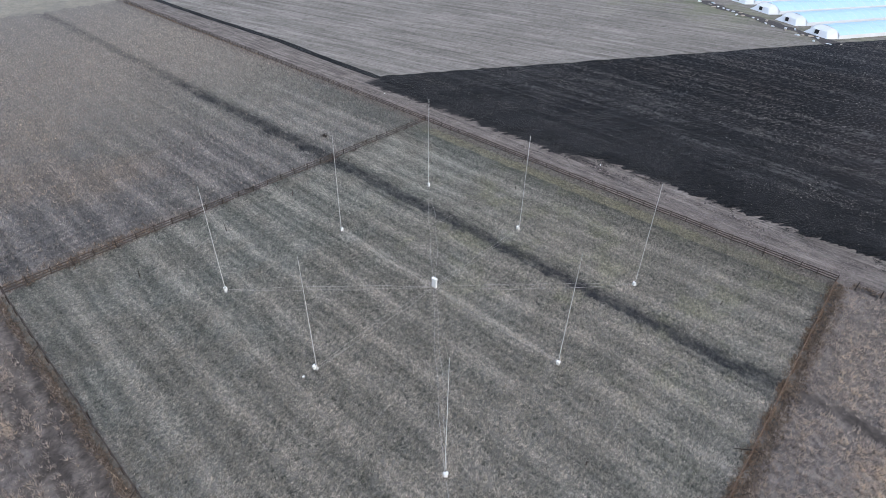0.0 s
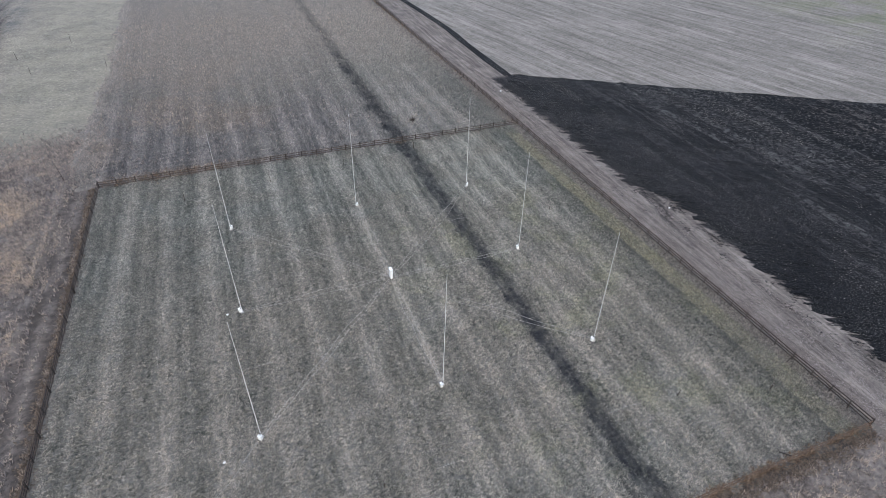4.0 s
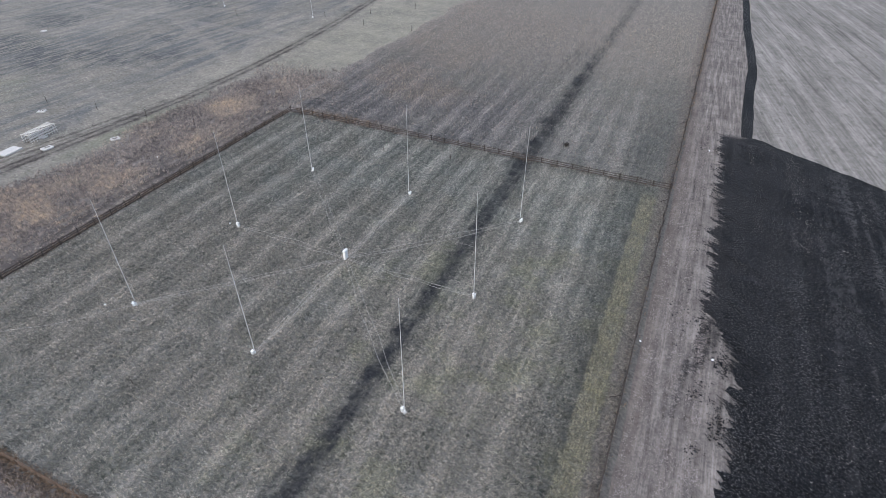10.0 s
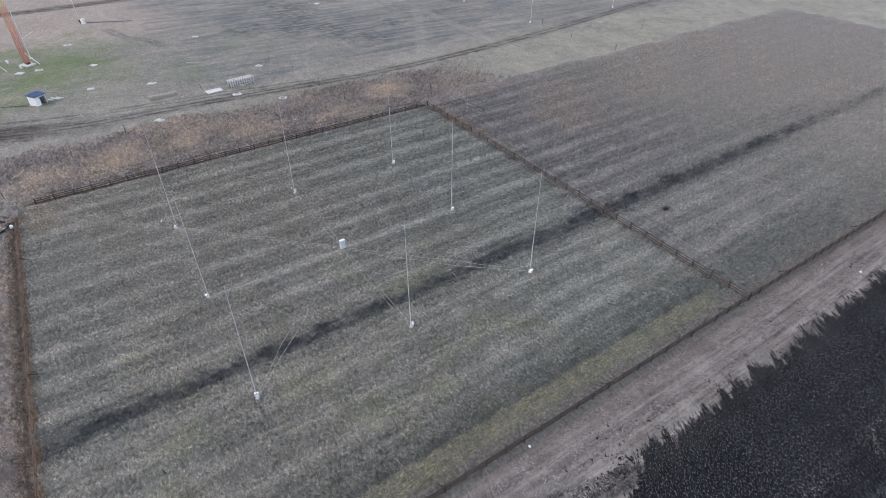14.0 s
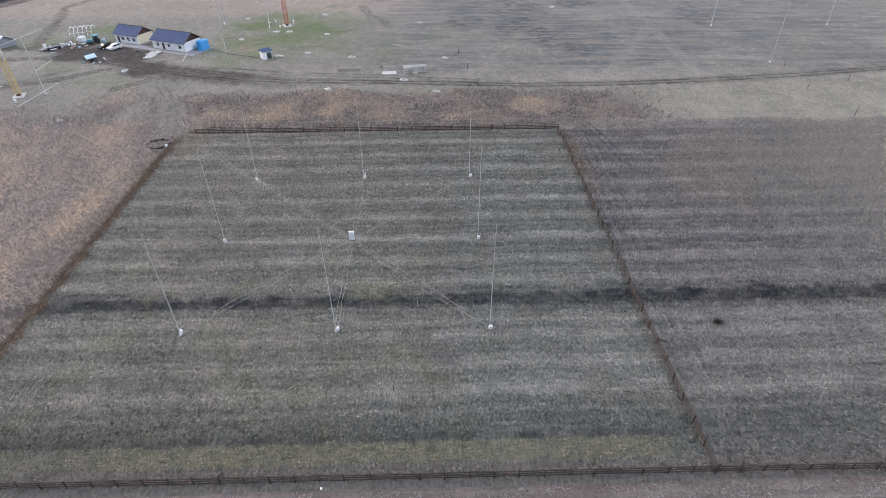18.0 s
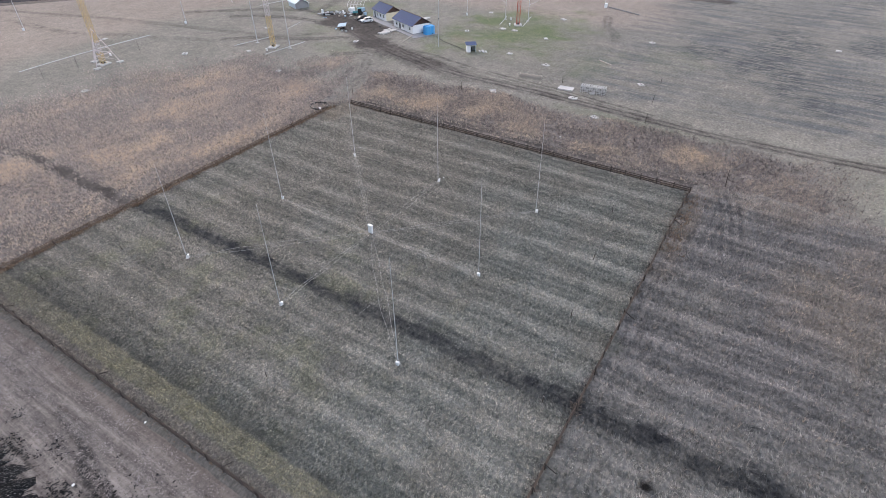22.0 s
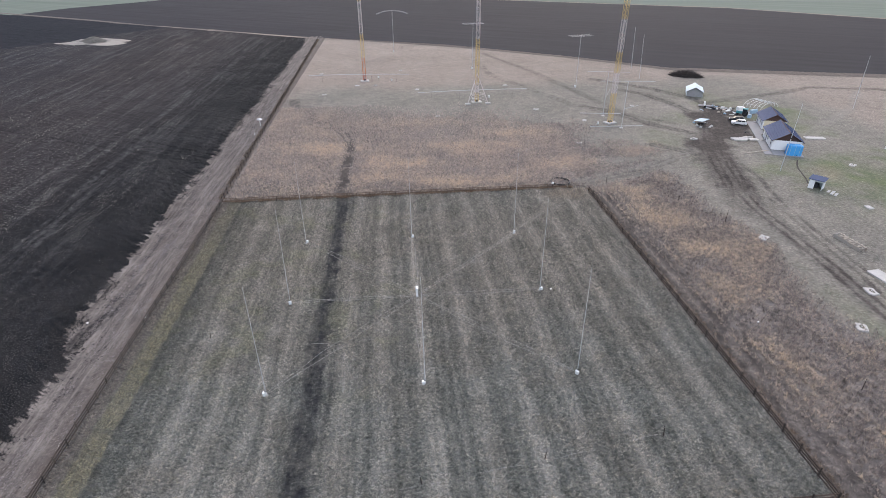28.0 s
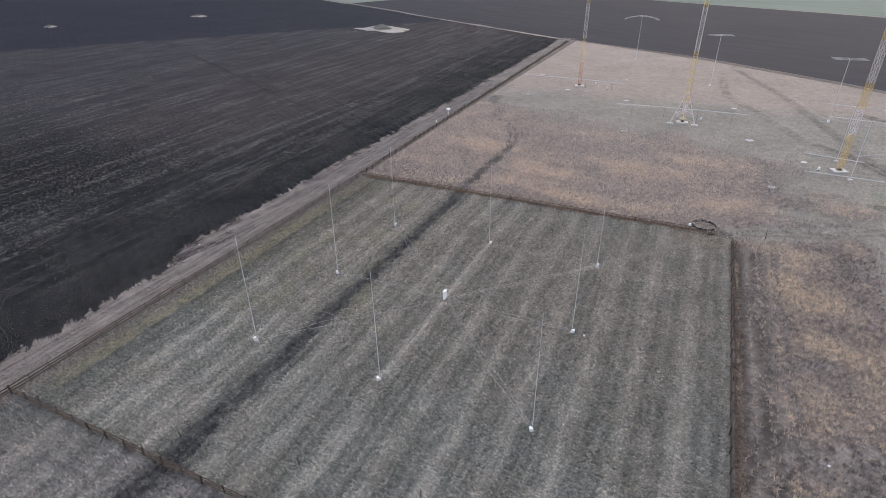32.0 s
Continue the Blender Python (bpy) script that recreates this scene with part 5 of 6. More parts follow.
M_PALE = plain("pale_tower_paint", (0.66, 0.58, 0.55), 0.6, spread=0.2)
SECTION = {k: lattice(1.1, 3.0, m, "section") for k, m in (("y", M_YELLOW), ("o", M_ORANGE), ("r", M_RED), ("w", M_PALE))}


def tower(x, y, code, label, turn=0):
    t = thing("lattice_tower", pose(x, y, 0, 0, 0, turn), label, "radio tower", "lattice towers")
    part("foundation", Geo().box((0, 0, 0.15), (3.4, 2.6, 0.34), bevel=0.1), M_CONCRETE, t, "pale concrete foundation")
    for i, k in enumerate(code):
        part("section", SECTION[k], None, t, at=pose(0, 0, 0.3 + 3 * i))
    part("pivot", Geo().box((0, 0, 0.5), (0.9, 0.9, 0.5), bevel=0.1), M_DARK, t)
    return t


tower(13.5, -160, "rooyyywwwwyyyy", "tall orange and yellow lattice radio tower on a concrete foot", 12)
t2 = tower(-27.3, -120.6, "ywyyyyywwwwyyy", "tall yellow lattice radio tower with splayed stay legs", 5)
tower(-65, -90.3, "yyywwyywwwyyyy", "tall yellow and white lattice radio tower", 20)
tower(-127.5, -35.8, "rrrooyyrrrrrrr", "tall red and yellow lattice radio tower on green turf", 30)
inv = t2.matrix_basis.inverted()
for lx, ly in [(-23.8, -118), (-31, -118.4), (-27.2, -125.2)]:
    g = Geo()
    top, foot = inv @ Vector((-27.3, -120.6, 10)), inv @ Vector((lx, ly, 0.3))
    g.tube(top, foot, 0.1, 0.12, 6)
    g.tube(inv @ Vector((-27.3, -120.6, 4)), top.lerp(foot, 0.55), 0.05, 0.05, 5)
    g.tube(inv @ Vector((-27.3, -120.6, 1)), top.lerp(foot, 0.75), 0.05, 0.05, 5)
    for k, q in ((0.35, 0.5), (0.7, 0.85)):
        other = inv @ Vector({-23.8: (-31, -118.4, 0.3), -31: (-27.2, -125.2, 0.3), -27.2: (-23.8, -118, 0.3)}[lx])
        g.tube(top.lerp(foot, k), top.lerp(other, k), 0.06, 0.06, 5)
        g.tube(top.lerp(foot, k), top.lerp(other, q + 0.1), 0.045, 0.045, 5)
    part("stay_leg", g, M_PALE, t2)
    part("foot_pad", Geo().box(inv @ Vector((lx, ly, 0.15)), (1.8, 1.4, 0.3), bevel=0.1), M_CONCRETE, t2)


def beam(p, q, name, label, hangers=4):
    """A long horizontal aerial element on short posts."""
    p, q = Vector(p), Vector(q)
    t = thing("aerial_boom", Matrix.Translation((p.x, p.y, 0)), label, "antenna", "horizontal booms")
    o = Vector((p.x, p.y, 0))
    n = 10
    pts = [p.lerp(q, i / n) - o - Vector((0, 0, 0.25 * (2 * i / n - 1) ** 2)) for i in range(n + 1)]
    part("tube", Geo().line(pts, 0.09, 6), M_GREYALU, t)
    for i in range(hangers):
        b = p.lerp(q, (i + 0.5) / hangers) - o
        part("support", Geo().tube((b.x, b.y, 0), (b.x, b.y, p.z), 0.035, 0.03, 5), M_WOOD, t)
    return t


beam((35.6, -158.6, 3.3), (-4.5, -156.2, 3.3), "boom", "long horizontal aluminium boom held across a tower foot")
beam((-6.6, -123, 3.6), (-46, -124.3, 3.6), "boom", "long horizontal aluminium boom held across a tower foot")


def h_mast(x, y, p, q, top, h, label):
    """A slim mast over a ground bar, with a bar at its head."""
    t = thing("bar_antenna", pose(x, y, 0), label, "antenna", "bar antennas beside the towers")
    part("mast", Geo().tube((0, 0, 0), (0, 0, h), 0.1, 0.08, 7), M_GREYALU, t)
    part("ground_bar", Geo().tube((p[0] - x, p[1] - y, 0.35), (q[0] - x, q[1] - y, 0.35), 0.09, 0.09, 6), M_GREYALU, t)
    part("head_bar", Geo().tube((-top[0], -top[1], h - 0.2), (top[0], top[1], h + 0.1), 0.055, 0.055, 6), M_GREYALU, t)
    part("strut", Geo().tube((0, 0, h * 0.42), (-top[0] * 0.3 + top[1] * 0.6, 3.2 * (1 if "north" in label else -1), h * 0.55), 0.05, 0.05, 5), M_ALU, t)
    part("foot", Geo().box((0, 0, 0.1), (0.9, 0.9, 0.2), bevel=0.1), M_CONCRETE, t)
    return t


h_mast(-66.5, -84.6, (-57.3, -86.2), (-73.4, -85.1), (8, -0.6), 14, "slim aluminium mast with crossing bars north of the tower")
h_mast(-65.6, -98.2, (-58.9, -101.3), (-71.7, -98.7), (6.5, -0.8), 14, "slim aluminium mast with crossing bars south of the tower")
h_mast(-132, -43, (-123.3, -40.8), (-135.2, -44), (1.2, 0.4), 13, "slim aluminium mast with a small head on green turf")
h_mast(-133.8, -34.9, (-125.4, -33), (-139, -36.1), (1.2, 0.4), 13, "slim aluminium mast with a small head on green turf north")


def yagi(x, y, h, span, droop, turn, label):
    t = thing("beam_antenna", pose(x, y, 0, 0, 0, turn), label, "antenna", "beam antennas on poles")
    part("pole", Geo().tube((0, 0, 0), (0, 0, h), 0.09, 0.06, 8), M_GREYALU, t)
    part("base_box", Geo().box((0.2, 0, 0.4), (0.6, 0.6, 0.8), bevel=0.05), M_WHITE, t)
    for k in (-1, 0, 1):
        pts = [(span * u, 1.7 * k, h - droop * u * u) for u in (-1, -0.6, -0.2, 0.2, 0.6, 1)]
        part("element", Geo().line(pts, 0.035, 5), M_GREYALU, t)
    part("boom", Geo().tube((0, -2, h), (0, 2, h), 0.04, 0.04, 6), M_GREYALU, t)
    return t


yagi(0.6, -228, 20, 8, 1.6, 0, "tall pole carrying a drooping three-element beam antenna")
yagi(-69, -138.5, 19, 4.5, 0.0, 8, "tall pole carrying a small flat beam antenna")
yagi(-34, -179.5, 19, 4.5, 0.0, 8, "tall pole carrying a small flat beam antenna")
yagi(-130.4, -58, 21, 5.5, 0.0, 20, "tall pole carrying a flat beam antenna near the houses")
for px, py, h, lean, lab in [(-92, -46, 16.5, -1.5, "tall bare grey pole beside the house"), (-151.2, -96.5, 17, 2, "tall thin grey pole out on the dry grass"), (-105, -172, 17, 3, "tall thin grey pole out on the dry grass"), (-99.5, -150, 17, 3, "tall thin grey pole out on the dry grass")]:
    t = thing("pole", pose(px, py, 0, 0, lean, 0), lab, "pole", "tall poles")
    part("shaft", Geo().tube((0, 0, 0), (0, 0, h * 0.5), 0.1, 0.085, 7).tube((0, 0, h * 0.5), (0, 0, h), 0.075, 0.05, 7), M_GREYALU, t)
    part("collar", Geo().tube((0, 0, h * 0.49), (0, 0, h * 0.51), 0.13, 0.13, 8), M_DARK, t)
for px, py in [(7.9, -164), (2.5, -158), (-32.5, -125.5), (-124.5, -37.5), (-131.5, -40.5), (-60.5, -88.5)]:
    t = thing("junction_box", pose(px, py, 0, 0, 0, 30), "white junction box on a short leg beside a tower", "box", "junction boxes")
    part("case", Geo().box((0, 0, 0.62), (0.55, 0.42, 0.66), bevel=0.05), M_WHITE, t)
    part("leg", Geo().box((0, 0, 0.15), (0.12, 0.12, 0.34)), M_DARK, t)
    part("lid", Geo().box((0, 0, 0.98), (0.63, 0.5, 0.06), bevel=0.05), M_WHITE, t)

def worn_slab(seed):
    """A cast slab with broken corners and a rough rim."""
    r = random.Random(seed)
    w, d = 0.95, 0.72
    ring = [(-w, -d), (-0.1, -d), (w - 0.25, -d), (w, -d + 0.3), (w, d - 0.1), (w - 0.2, d), (0.1, d), (-w + 0.1, d), (-w, d - 0.35)]
    ring = [(x + r.uniform(-0.13, 0.13), y + r.uniform(-0.11, 0.11)) for x, y in ring]
    n = len(ring)
    vs = [(x, y, -0.05) for x, y in ring] + [(x, y, 0.19 + r.uniform(-0.02, 0.02)) for x, y in ring] + [(x * 0.9, y * 0.88, 0.23) for x, y in ring]
    fs = [(j * n + i, j * n + (i + 1) % n, (j + 1) * n + (i + 1) % n, (j + 1) * n + i) for j in (0, 1) for i in range(n)] + [tuple(range(2 * n, 3 * n))]
    return Geo().add(vs, fs).mesh("pad", M_CONCRETE)


dev = thing("field_transmitter", pose(-168, -18.2, 0, 0, 0, 25), "white and black equipment boxes at the foot of a slim pole", "equipment")
part("white_case", Geo().box((0.7, 0, 0.75), (1.1, 1.0, 1.5), bevel=0.08), M_WHITE, dev)
part("black_case", Geo().box((-0.6, 0.1, 0.6), (1.2, 1.1, 1.2), bevel=0.08), M_DARK, dev)
part("lid", Geo().box((0.7, 0, 1.54), (1.25, 1.15, 0.08), bevel=0.08), M_WHITE, dev)
part("pole", Geo().tube((-1.6, 0, 0), (-1.9, 0.2, 11), 0.08, 0.05, 7), M_GREYALU, dev)
part("pole_head", Geo().box((-1.9, 0.2, 11), (0.5, 0.1, 0.3), bevel=0.03), M_GREYALU, dev)
fallen = thing("fallen_mast", pose(-165, -10.1, 0, 0, 0, 66), "long grey mast section lying on the dry turf", "mast")
part("tube", Geo().tube((-7.3, 0, 0.22), (7.3, 0, 0.2), 0.2, 0.16, 8), M_PAVING, fallen)
for fx in (-5, 0, 5):
    part("block", Geo().box((fx, 0, 0.05), (0.5, 0.8, 0.14)), M_OLDWOOD, fallen)
for px, py, rz in ((-54.7, -40.2, -20), (-54.3, -40.8, -38)):
    solo("bare_plank", Geo().box((0, 0, 0.3), (2.3, 0.16, 0.1), bevel=0.03), M_OLDWOOD, "bleached batten lying on the dry weeds", "plank", at=pose(px, py, 0, 0, 0, rz))
solo("bare_plank", Geo().box((0, 0, 0.1), (5.2, 0.35, 0.2), bevel=0.04), M_OLDWOOD, "single bleached plank lying on the pasture", "plank", at=pose(-103.6, 3.6, 0, 0, 0, 60))
slab_meshes = [worn_slab(k) for k in range(5)]
M_FILL = plain("dry_soil_fill", (0.17, 0.155, 0.13), 0.95, spread=0.4, scale=4.0)
fill_mesh = Geo().add([(0.52 * math.cos(a) * (1 + 0.15 * math.sin(3 * a)), 0.36 * math.sin(a) * (1 + 0.2 * math.cos(2 * a)), z) for z in (0.2, 0.243) for a in [i * math.tau / 9 for i in range(9)]], [(i, (i + 1) % 9, 9 + (i + 1) % 9, 9 + i) for i in range(9)] + [tuple(range(9, 18))]).mesh("soil_fill", M_FILL)
eye_mesh = Geo().box((0, 0, 0.25), (0.2, 0.1, 0.1), bevel=0.04).mesh("anchor_eye", M_ALU)
for i, (sx, sy, k) in enumerate([(16.2, -151.5, 1), (9, -151.5, 0.8), (28, -138.3, 1), (-7.3, -142.2, 1.1), (-12, -104, 1), (-46, -108.6, 1.2), (-57.9, -93.6, 1), (-79.7, -109, 0.9), (-49.4, -72.1, 0.9), (-66.9, -13.2, 1.15), (-64.4, 14.5, 1.15), (-73, 6, 1.2), (-78.5, 8.9, 0.9), (-91, 17.6, 1), (-92.8, -10, 1.15), (-97, -23.7, 1), (-83, -72, 1.1), (-112, -47.3, 1.1), (-120.5, -38, 1.2), (-120.6, -33.6, 1.1), (-138, -52, 1), (-117, -20.6, 1), (-142.4, -25, 1.2), (-1.8, -179.3, 1), (-42.3, -145, 1), (32.8, -176, 1), (-130, 10, 1), (-150, 60, 1)]):
    t = thing("anchor_slab", pose(sx, sy, 0, 0, 0, 15 + 23 * (i % 4)), "pale concrete anchor slab set in the turf", "slab", "anchor slabs")
    t.scale = (0.88 * k, 0.88 * k, 1)
    part("pad", slab_meshes[i % 5], None, t)
    part("anchor_eye", eye_mesh, None, t)
    if i % 3:
        part("soil_fill", fill_mesh, None, t, "dry soil caught in the sunken middle")
for cx, cy, sx, sy, rz, lab in [(-78.3, 1.9, 3.8, 2.4, 95, "wide pale concrete plate beside the wheel ruts"), (-117.3, -68.6, 5.4, 1.9, -10, "long pale concrete plate behind the house")]:
    solo("concrete_plate", Geo().box((0, 0, 0.12), (sx, sy, 0.24), bevel=0.08), M_CONCRETE, lab, "slab", at=pose(cx, cy, 0, 0, 0, rz))


# ---- houses and yard ----
def house(x, y, L, W, eave, ridge, wall_mat, label, windows, door_x):
    h = thing("house", pose(x, y, 0, 0, 0, 66.5), label, "house", "site houses")
    g = Geo()
    t = 0.25
    xs = [0.0]
    spans = sorted([(wx - 0.55, wx + 0.55, 1.0, 2.1) for wx in windows] + [(door_x - 0.5, door_x + 0.5, 0.15, 2.15)])
    for a, b, z0, z1 in spans:
        g.box(((xs[-1] + a) / 2, t / 2, eave / 2), (a - xs[-1], t, eave))
        g.box(((a + b) / 2, t / 2, (z1 + eave) / 2), (b - a, t, eave - z1))
        if z0 > 0.2:
            g.box(((a + b) / 2, t / 2, z0 / 2), (b - a, t, z0))
        xs.append(b)
    g.box(((xs[-1] + L) / 2, t / 2, eave / 2), (L - xs[-1], t, eave))
    part("front_wall", g, M_WALL, h)
    part("back_wall", Geo().box((L / 2, W - t / 2, eave / 2), (L, t, eave)), M_WALL, h)
    for ex in (t / 2, L - t / 2):
        part("end_wall", Geo().box((ex, W / 2, eave / 2), (t - 0.006, W - 2 * t, eave)), wall_mat, h)
    part("plinth", Geo().box((L / 2, W / 2, 0.13), (L + 0.12, W + 0.12, 0.26)), M_PAVING, h)
    o = 0.45
    z0 = eave + 0.02 - o * (ridge - eave) / (W / 2)
    A, B, C, D = (-o, -o, z0), (L + o, -o, z0), (L + o, W + o, z0), (-o, W + o, z0)
    R0, R1 = (-o, W / 2, ridge), (L + o, W / 2, ridge)
    up = lambda p: (p[0], p[1], p[2] + 0.09)
    for f in ((A, B, R1, R0), (C, D, R0, R1)):
        part("roof_slope", Geo().add(list(f) + [up(p) for p in f], [(3, 2, 1, 0), (4, 5, 6, 7)] + [(i, (i + 1) % 4, 4 + (i + 1) % 4, 4 + i) for i in range(4)]), M_ROOF, h)
    for gx in (0.02, L - 0.14):
        part("gable", Geo().add([(gx + dx, gy, gz) for dx in (0, 0.12) for gy, gz in ((0.02, eave), (W - 0.02, eave), (W / 2, ridge - 0.03))], [(0, 2, 1), (3, 4, 5), (0, 1, 4, 3), (1, 2, 5, 4), (2, 0, 3, 5)]), M_GABLE, h, "dark brown boarded gable")
        part("barge_board", Geo().tube((gx + (0.55 if gx > 1 else -0.45), -o, z0 + 0.04), (gx + (0.55 if gx > 1 else -0.45), W / 2, ridge + 0.04), 0.07, 0.07, 4).tube((gx + (0.55 if gx > 1 else -0.45), W + o, z0 + 0.04), (gx + (0.55 if gx > 1 else -0.45), W / 2, ridge + 0.04), 0.07, 0.07, 4), M_GABLE, h)
    part("ridge_cap", Geo().tube((R0[0], R0[1], ridge + 0.1), (R1[0], R1[1], ridge + 0.1), 0.1, 0.1, 6), M_GABLE, h)
    ribs = Geo()
    k = 0.9
    while k < L:
        ribs.tube((k, -o, z0 + 0.1), (k, W / 2 - 0.1, ridge + 0.07), 0.03, 0.03, 4)
        ribs.tube((k, W + o, z0 + 0.1), (k, W / 2 + 0.1, ridge + 0.07), 0.03, 0.03, 4)
        k += 0.9
    part("roof_ribs", ribs, M_ROOF, h)
    part("ceiling_slab", Geo().box((L / 2, W / 2, eave - 0.06), (L - 2 * t, W - 2 * t, 0.1)), M_WALL, h)
    for wx in windows:
        w = part("window", Geo().box((wx, 0.1, 1.55), (1.1, 0.06, 1.1)), M_GLASS, h)
        part("frame", Geo().box((wx, 0.04, 1.02), (1.2, 0.09, 0.07)).box((wx, 0.04, 2.08), (1.2, 0.09, 0.07)).box((wx - 0.55, 0.04, 1.55), (0.07, 0.09, 1.0)).box((wx + 0.55, 0.04, 1.55), (0.07, 0.09, 1.0)).box((wx, 0.04, 1.55), (0.05, 0.08, 1.0)), M_WHITE, w)
        part("sill", Geo().box((wx, -0.08, 0.96), (1.3, 0.22, 0.05)), M_WHITE, w)
    d = part("door", Geo().box((door_x, 0.12, 1.15), (1.0, 0.07, 2.0)), M_DOOR, h, "dark entrance door")
    part("door_handle", Geo().box((door_x + 0.38, 0.06, 1.1), (0.04, 0.08, 0.16)), M_ALU, d)
    part("doorstep", Geo().box((door_x, -0.55, 0.14), (1.4, 0.9, 0.28)), M_PAVING, h)
    return h


house(-103.8, -72.0, 12.6, 7.0, 2.9, 5.0, M_WALL, "long white rendered house with a slate-blue metal roof", (2.0, 6.4, 10.6), 4.2)
house(-110.9, -86.6, 9.4, 6.3, 2.9, 4.8, M_CREAM, "white and cream house with a slate-blue metal roof", (3.2, 5.5, 7.8), 1.4)
HM = pose(-103.8, -72.0, 0, 0, 0, 66.5)
solo("pavement", Geo().box((7.3, -1.1, 0.07), (18.6, 1.9, 0.14)).box((-8.6, -0.6, 0.07), (13.2, 3.1, 0.14)).box((14.7, 3.6, 0.07), (3.9, 7.2, 0.14)), M_PAVING, "grey concrete pavement round the houses", "pavement", "structure", at=HM)

tank = thing("water_tank", HM @ pose(15.1, 4.8, 0.14), "blue tarpaulin-covered tank beside the white house", "tank")
part("body", Geo().box((0, 0, 1.25), (2.3, 3.6, 2.5), bevel=0.45), M_BLUE, tank)
part("top", Geo().box((0, 0, 2.56), (1.9, 3.1, 0.16), bevel=0.4), M_BLUE, tank)
for ty in (-1.1, 0, 1.1):
    part("strap", Geo().box((0, ty, 1.3), (2.36, 0.09, 2.62), bevel=0.02), M_SHEET, tank)
part("valve", Geo().tube((1.1, 0.6, 0.3), (1.5, 0.6, 0.3), 0.09, 0.09, 7), M_DARK, tank)

bo = thing("slab_stack", pose(-97.2, -70.2, 0, 0, 0, -12), "loose stack of pale paving slabs before the house", "slab stack")
for i, (bx, by, sx, sy) in enumerate([(-2.4, 0.3, 2.4, 1.6), (0.1, -0.2, 2.2, 1.8), (2.5, 0.2, 2.3, 1.3), (1.5, 1.4, 3.4, 0.7), (-1.4, -1.2, 2.6, 0.6)]):
    part("slab", Geo().box((bx, by, 0.12 + 0.02 * i), (sx, sy, 0.24 + 0.04 * i), bevel=0.04), M_CONCRETE, bo)
solo("timber_beam", Geo().box((0, 0, 0.16), (8.0, 0.32, 0.3), bevel=0.03), M_OLDWOOD, "long pale squared timber lying by the house corner", "timber", at=pose(-93.9, -59.1, 0, 0, 0, 12))
ribbon("cable_trench", [(-101, -52.5), (-97.5, -47.5), (-95, -41), (-93.2, -37.5)], 0.35, 0.06, M_BRUSH, "dark trench line from the tank to the hut", "trench", 0.5)

hut = thing("hut", pose(-91.5, -35.4, 0, 0, 0, 129), "small white hut with an open front and dark flat roof", "hut")
part("back_wall", Geo().box((1.4, 2.2, 1.1), (2.8, 0.12, 2.2)), M_WALL, hut)
for wx in (0.06, 2.74):
    part("side_wall", Geo().box((wx, 1.1, 1.1), (0.12, 2.07, 2.2)), M_WALL, hut)
part("front_panel", Geo().box((0.6, 0.0, 0.9), (1.1, 0.1, 1.8)), M_WALL, hut)
part("lintel", Geo().box((1.4, 0.0, 2.0), (2.8, 0.1, 0.4)), M_WALL, hut)
part("roof", Geo().box((1.4, 1.1, 2.32), (3.3, 2.8, 0.12), Euler((radians(4), 0, 0)).to_matrix()), M_ROOF, hut)
part("machine", Geo().box((1.2, 1.2, 0.6), (1.2, 0.9, 1.2), bevel=0.1), M_DARK, hut)
solo("plank_heap", Geo().box((0, 0, 0.1), (2.6, 0.6, 0.16)).box((0.5, 0.8, 0.08), (2.0, 0.5, 0.14)).box((-0.5, -0.9, 0.07), (1.4, 0.5, 0.12)), M_PALEGREY, "few pale planks strewn beside the hut", "planks", at=pose(-94.8, -31.6, 0, 0, 0, 40))


def car(x, y, rz, paint, label):
    c = thing("car", pose(x, y, 0, 0, 0, rz), label, "car", "parked cars")
    side = [(-2.15, 0.35), (2.1, 0.35), (2.2, 0.6), (2.1, 0.92), (1.05, 1.05), (-2.0, 1.08), (-2.2, 0.8)]
    cab = [(1.15, 1.0), (0.45, 1.5), (-1.5, 1.56), (-2.05, 1.05)]
    b = part("body", Geo().prism(side, -0.87, 0.87), paint, c)
    part("roof", Geo().prism([(0.42, 1.47), (0.3, 1.55), (-1.4, 1.62), (-1.55, 1.53)], -0.72, 0.72), paint, c)
    g = part("cabin_glass", Geo().prism(cab, -0.74, 0.74), M_GLASS, c)
    for px in (-0.55, -1.62):
        part("pillar", Geo().box((px, 0, 1.3), (0.1, 1.52, 0.5)), paint, g)
    for wx in (-1.35, 1.35):
        for wy in (-0.82, 0.82):
            w = part("wheel", Geo().tube((wx, wy - 0.11, 0.34), (wx, wy + 0.11, 0.34), 0.34, 0.34, 16), M_RUBBER, c)
            part("rim", Geo().tube((wx, wy - 0.12, 0.34), (wx, wy + 0.12, 0.34), 0.2, 0.2, 12), M_ALU, w)
    for wy in (-0.6, 0.6):
        part("headlight", Geo().box((2.16, wy, 0.74), (0.1, 0.36, 0.16)), M_FILMEND, c)
        part("tail_light", Geo().box((-2.17, wy, 0.86), (0.08, 0.26, 0.22)), M_RED, c)
    part("bumper", Geo().box((2.2, 0, 0.45), (0.12, 1.6, 0.2)).box((-2.2, 0, 0.45), (0.12, 1.6, 0.2)), M_DARK, c)
    return c


car(-103.6, -83.9, -30, M_CARWHITE, "white estate car parked on the trodden yard")
car(-104.8, -87.2, -30, M_CARBLACK, "dark car parked beside the white one")

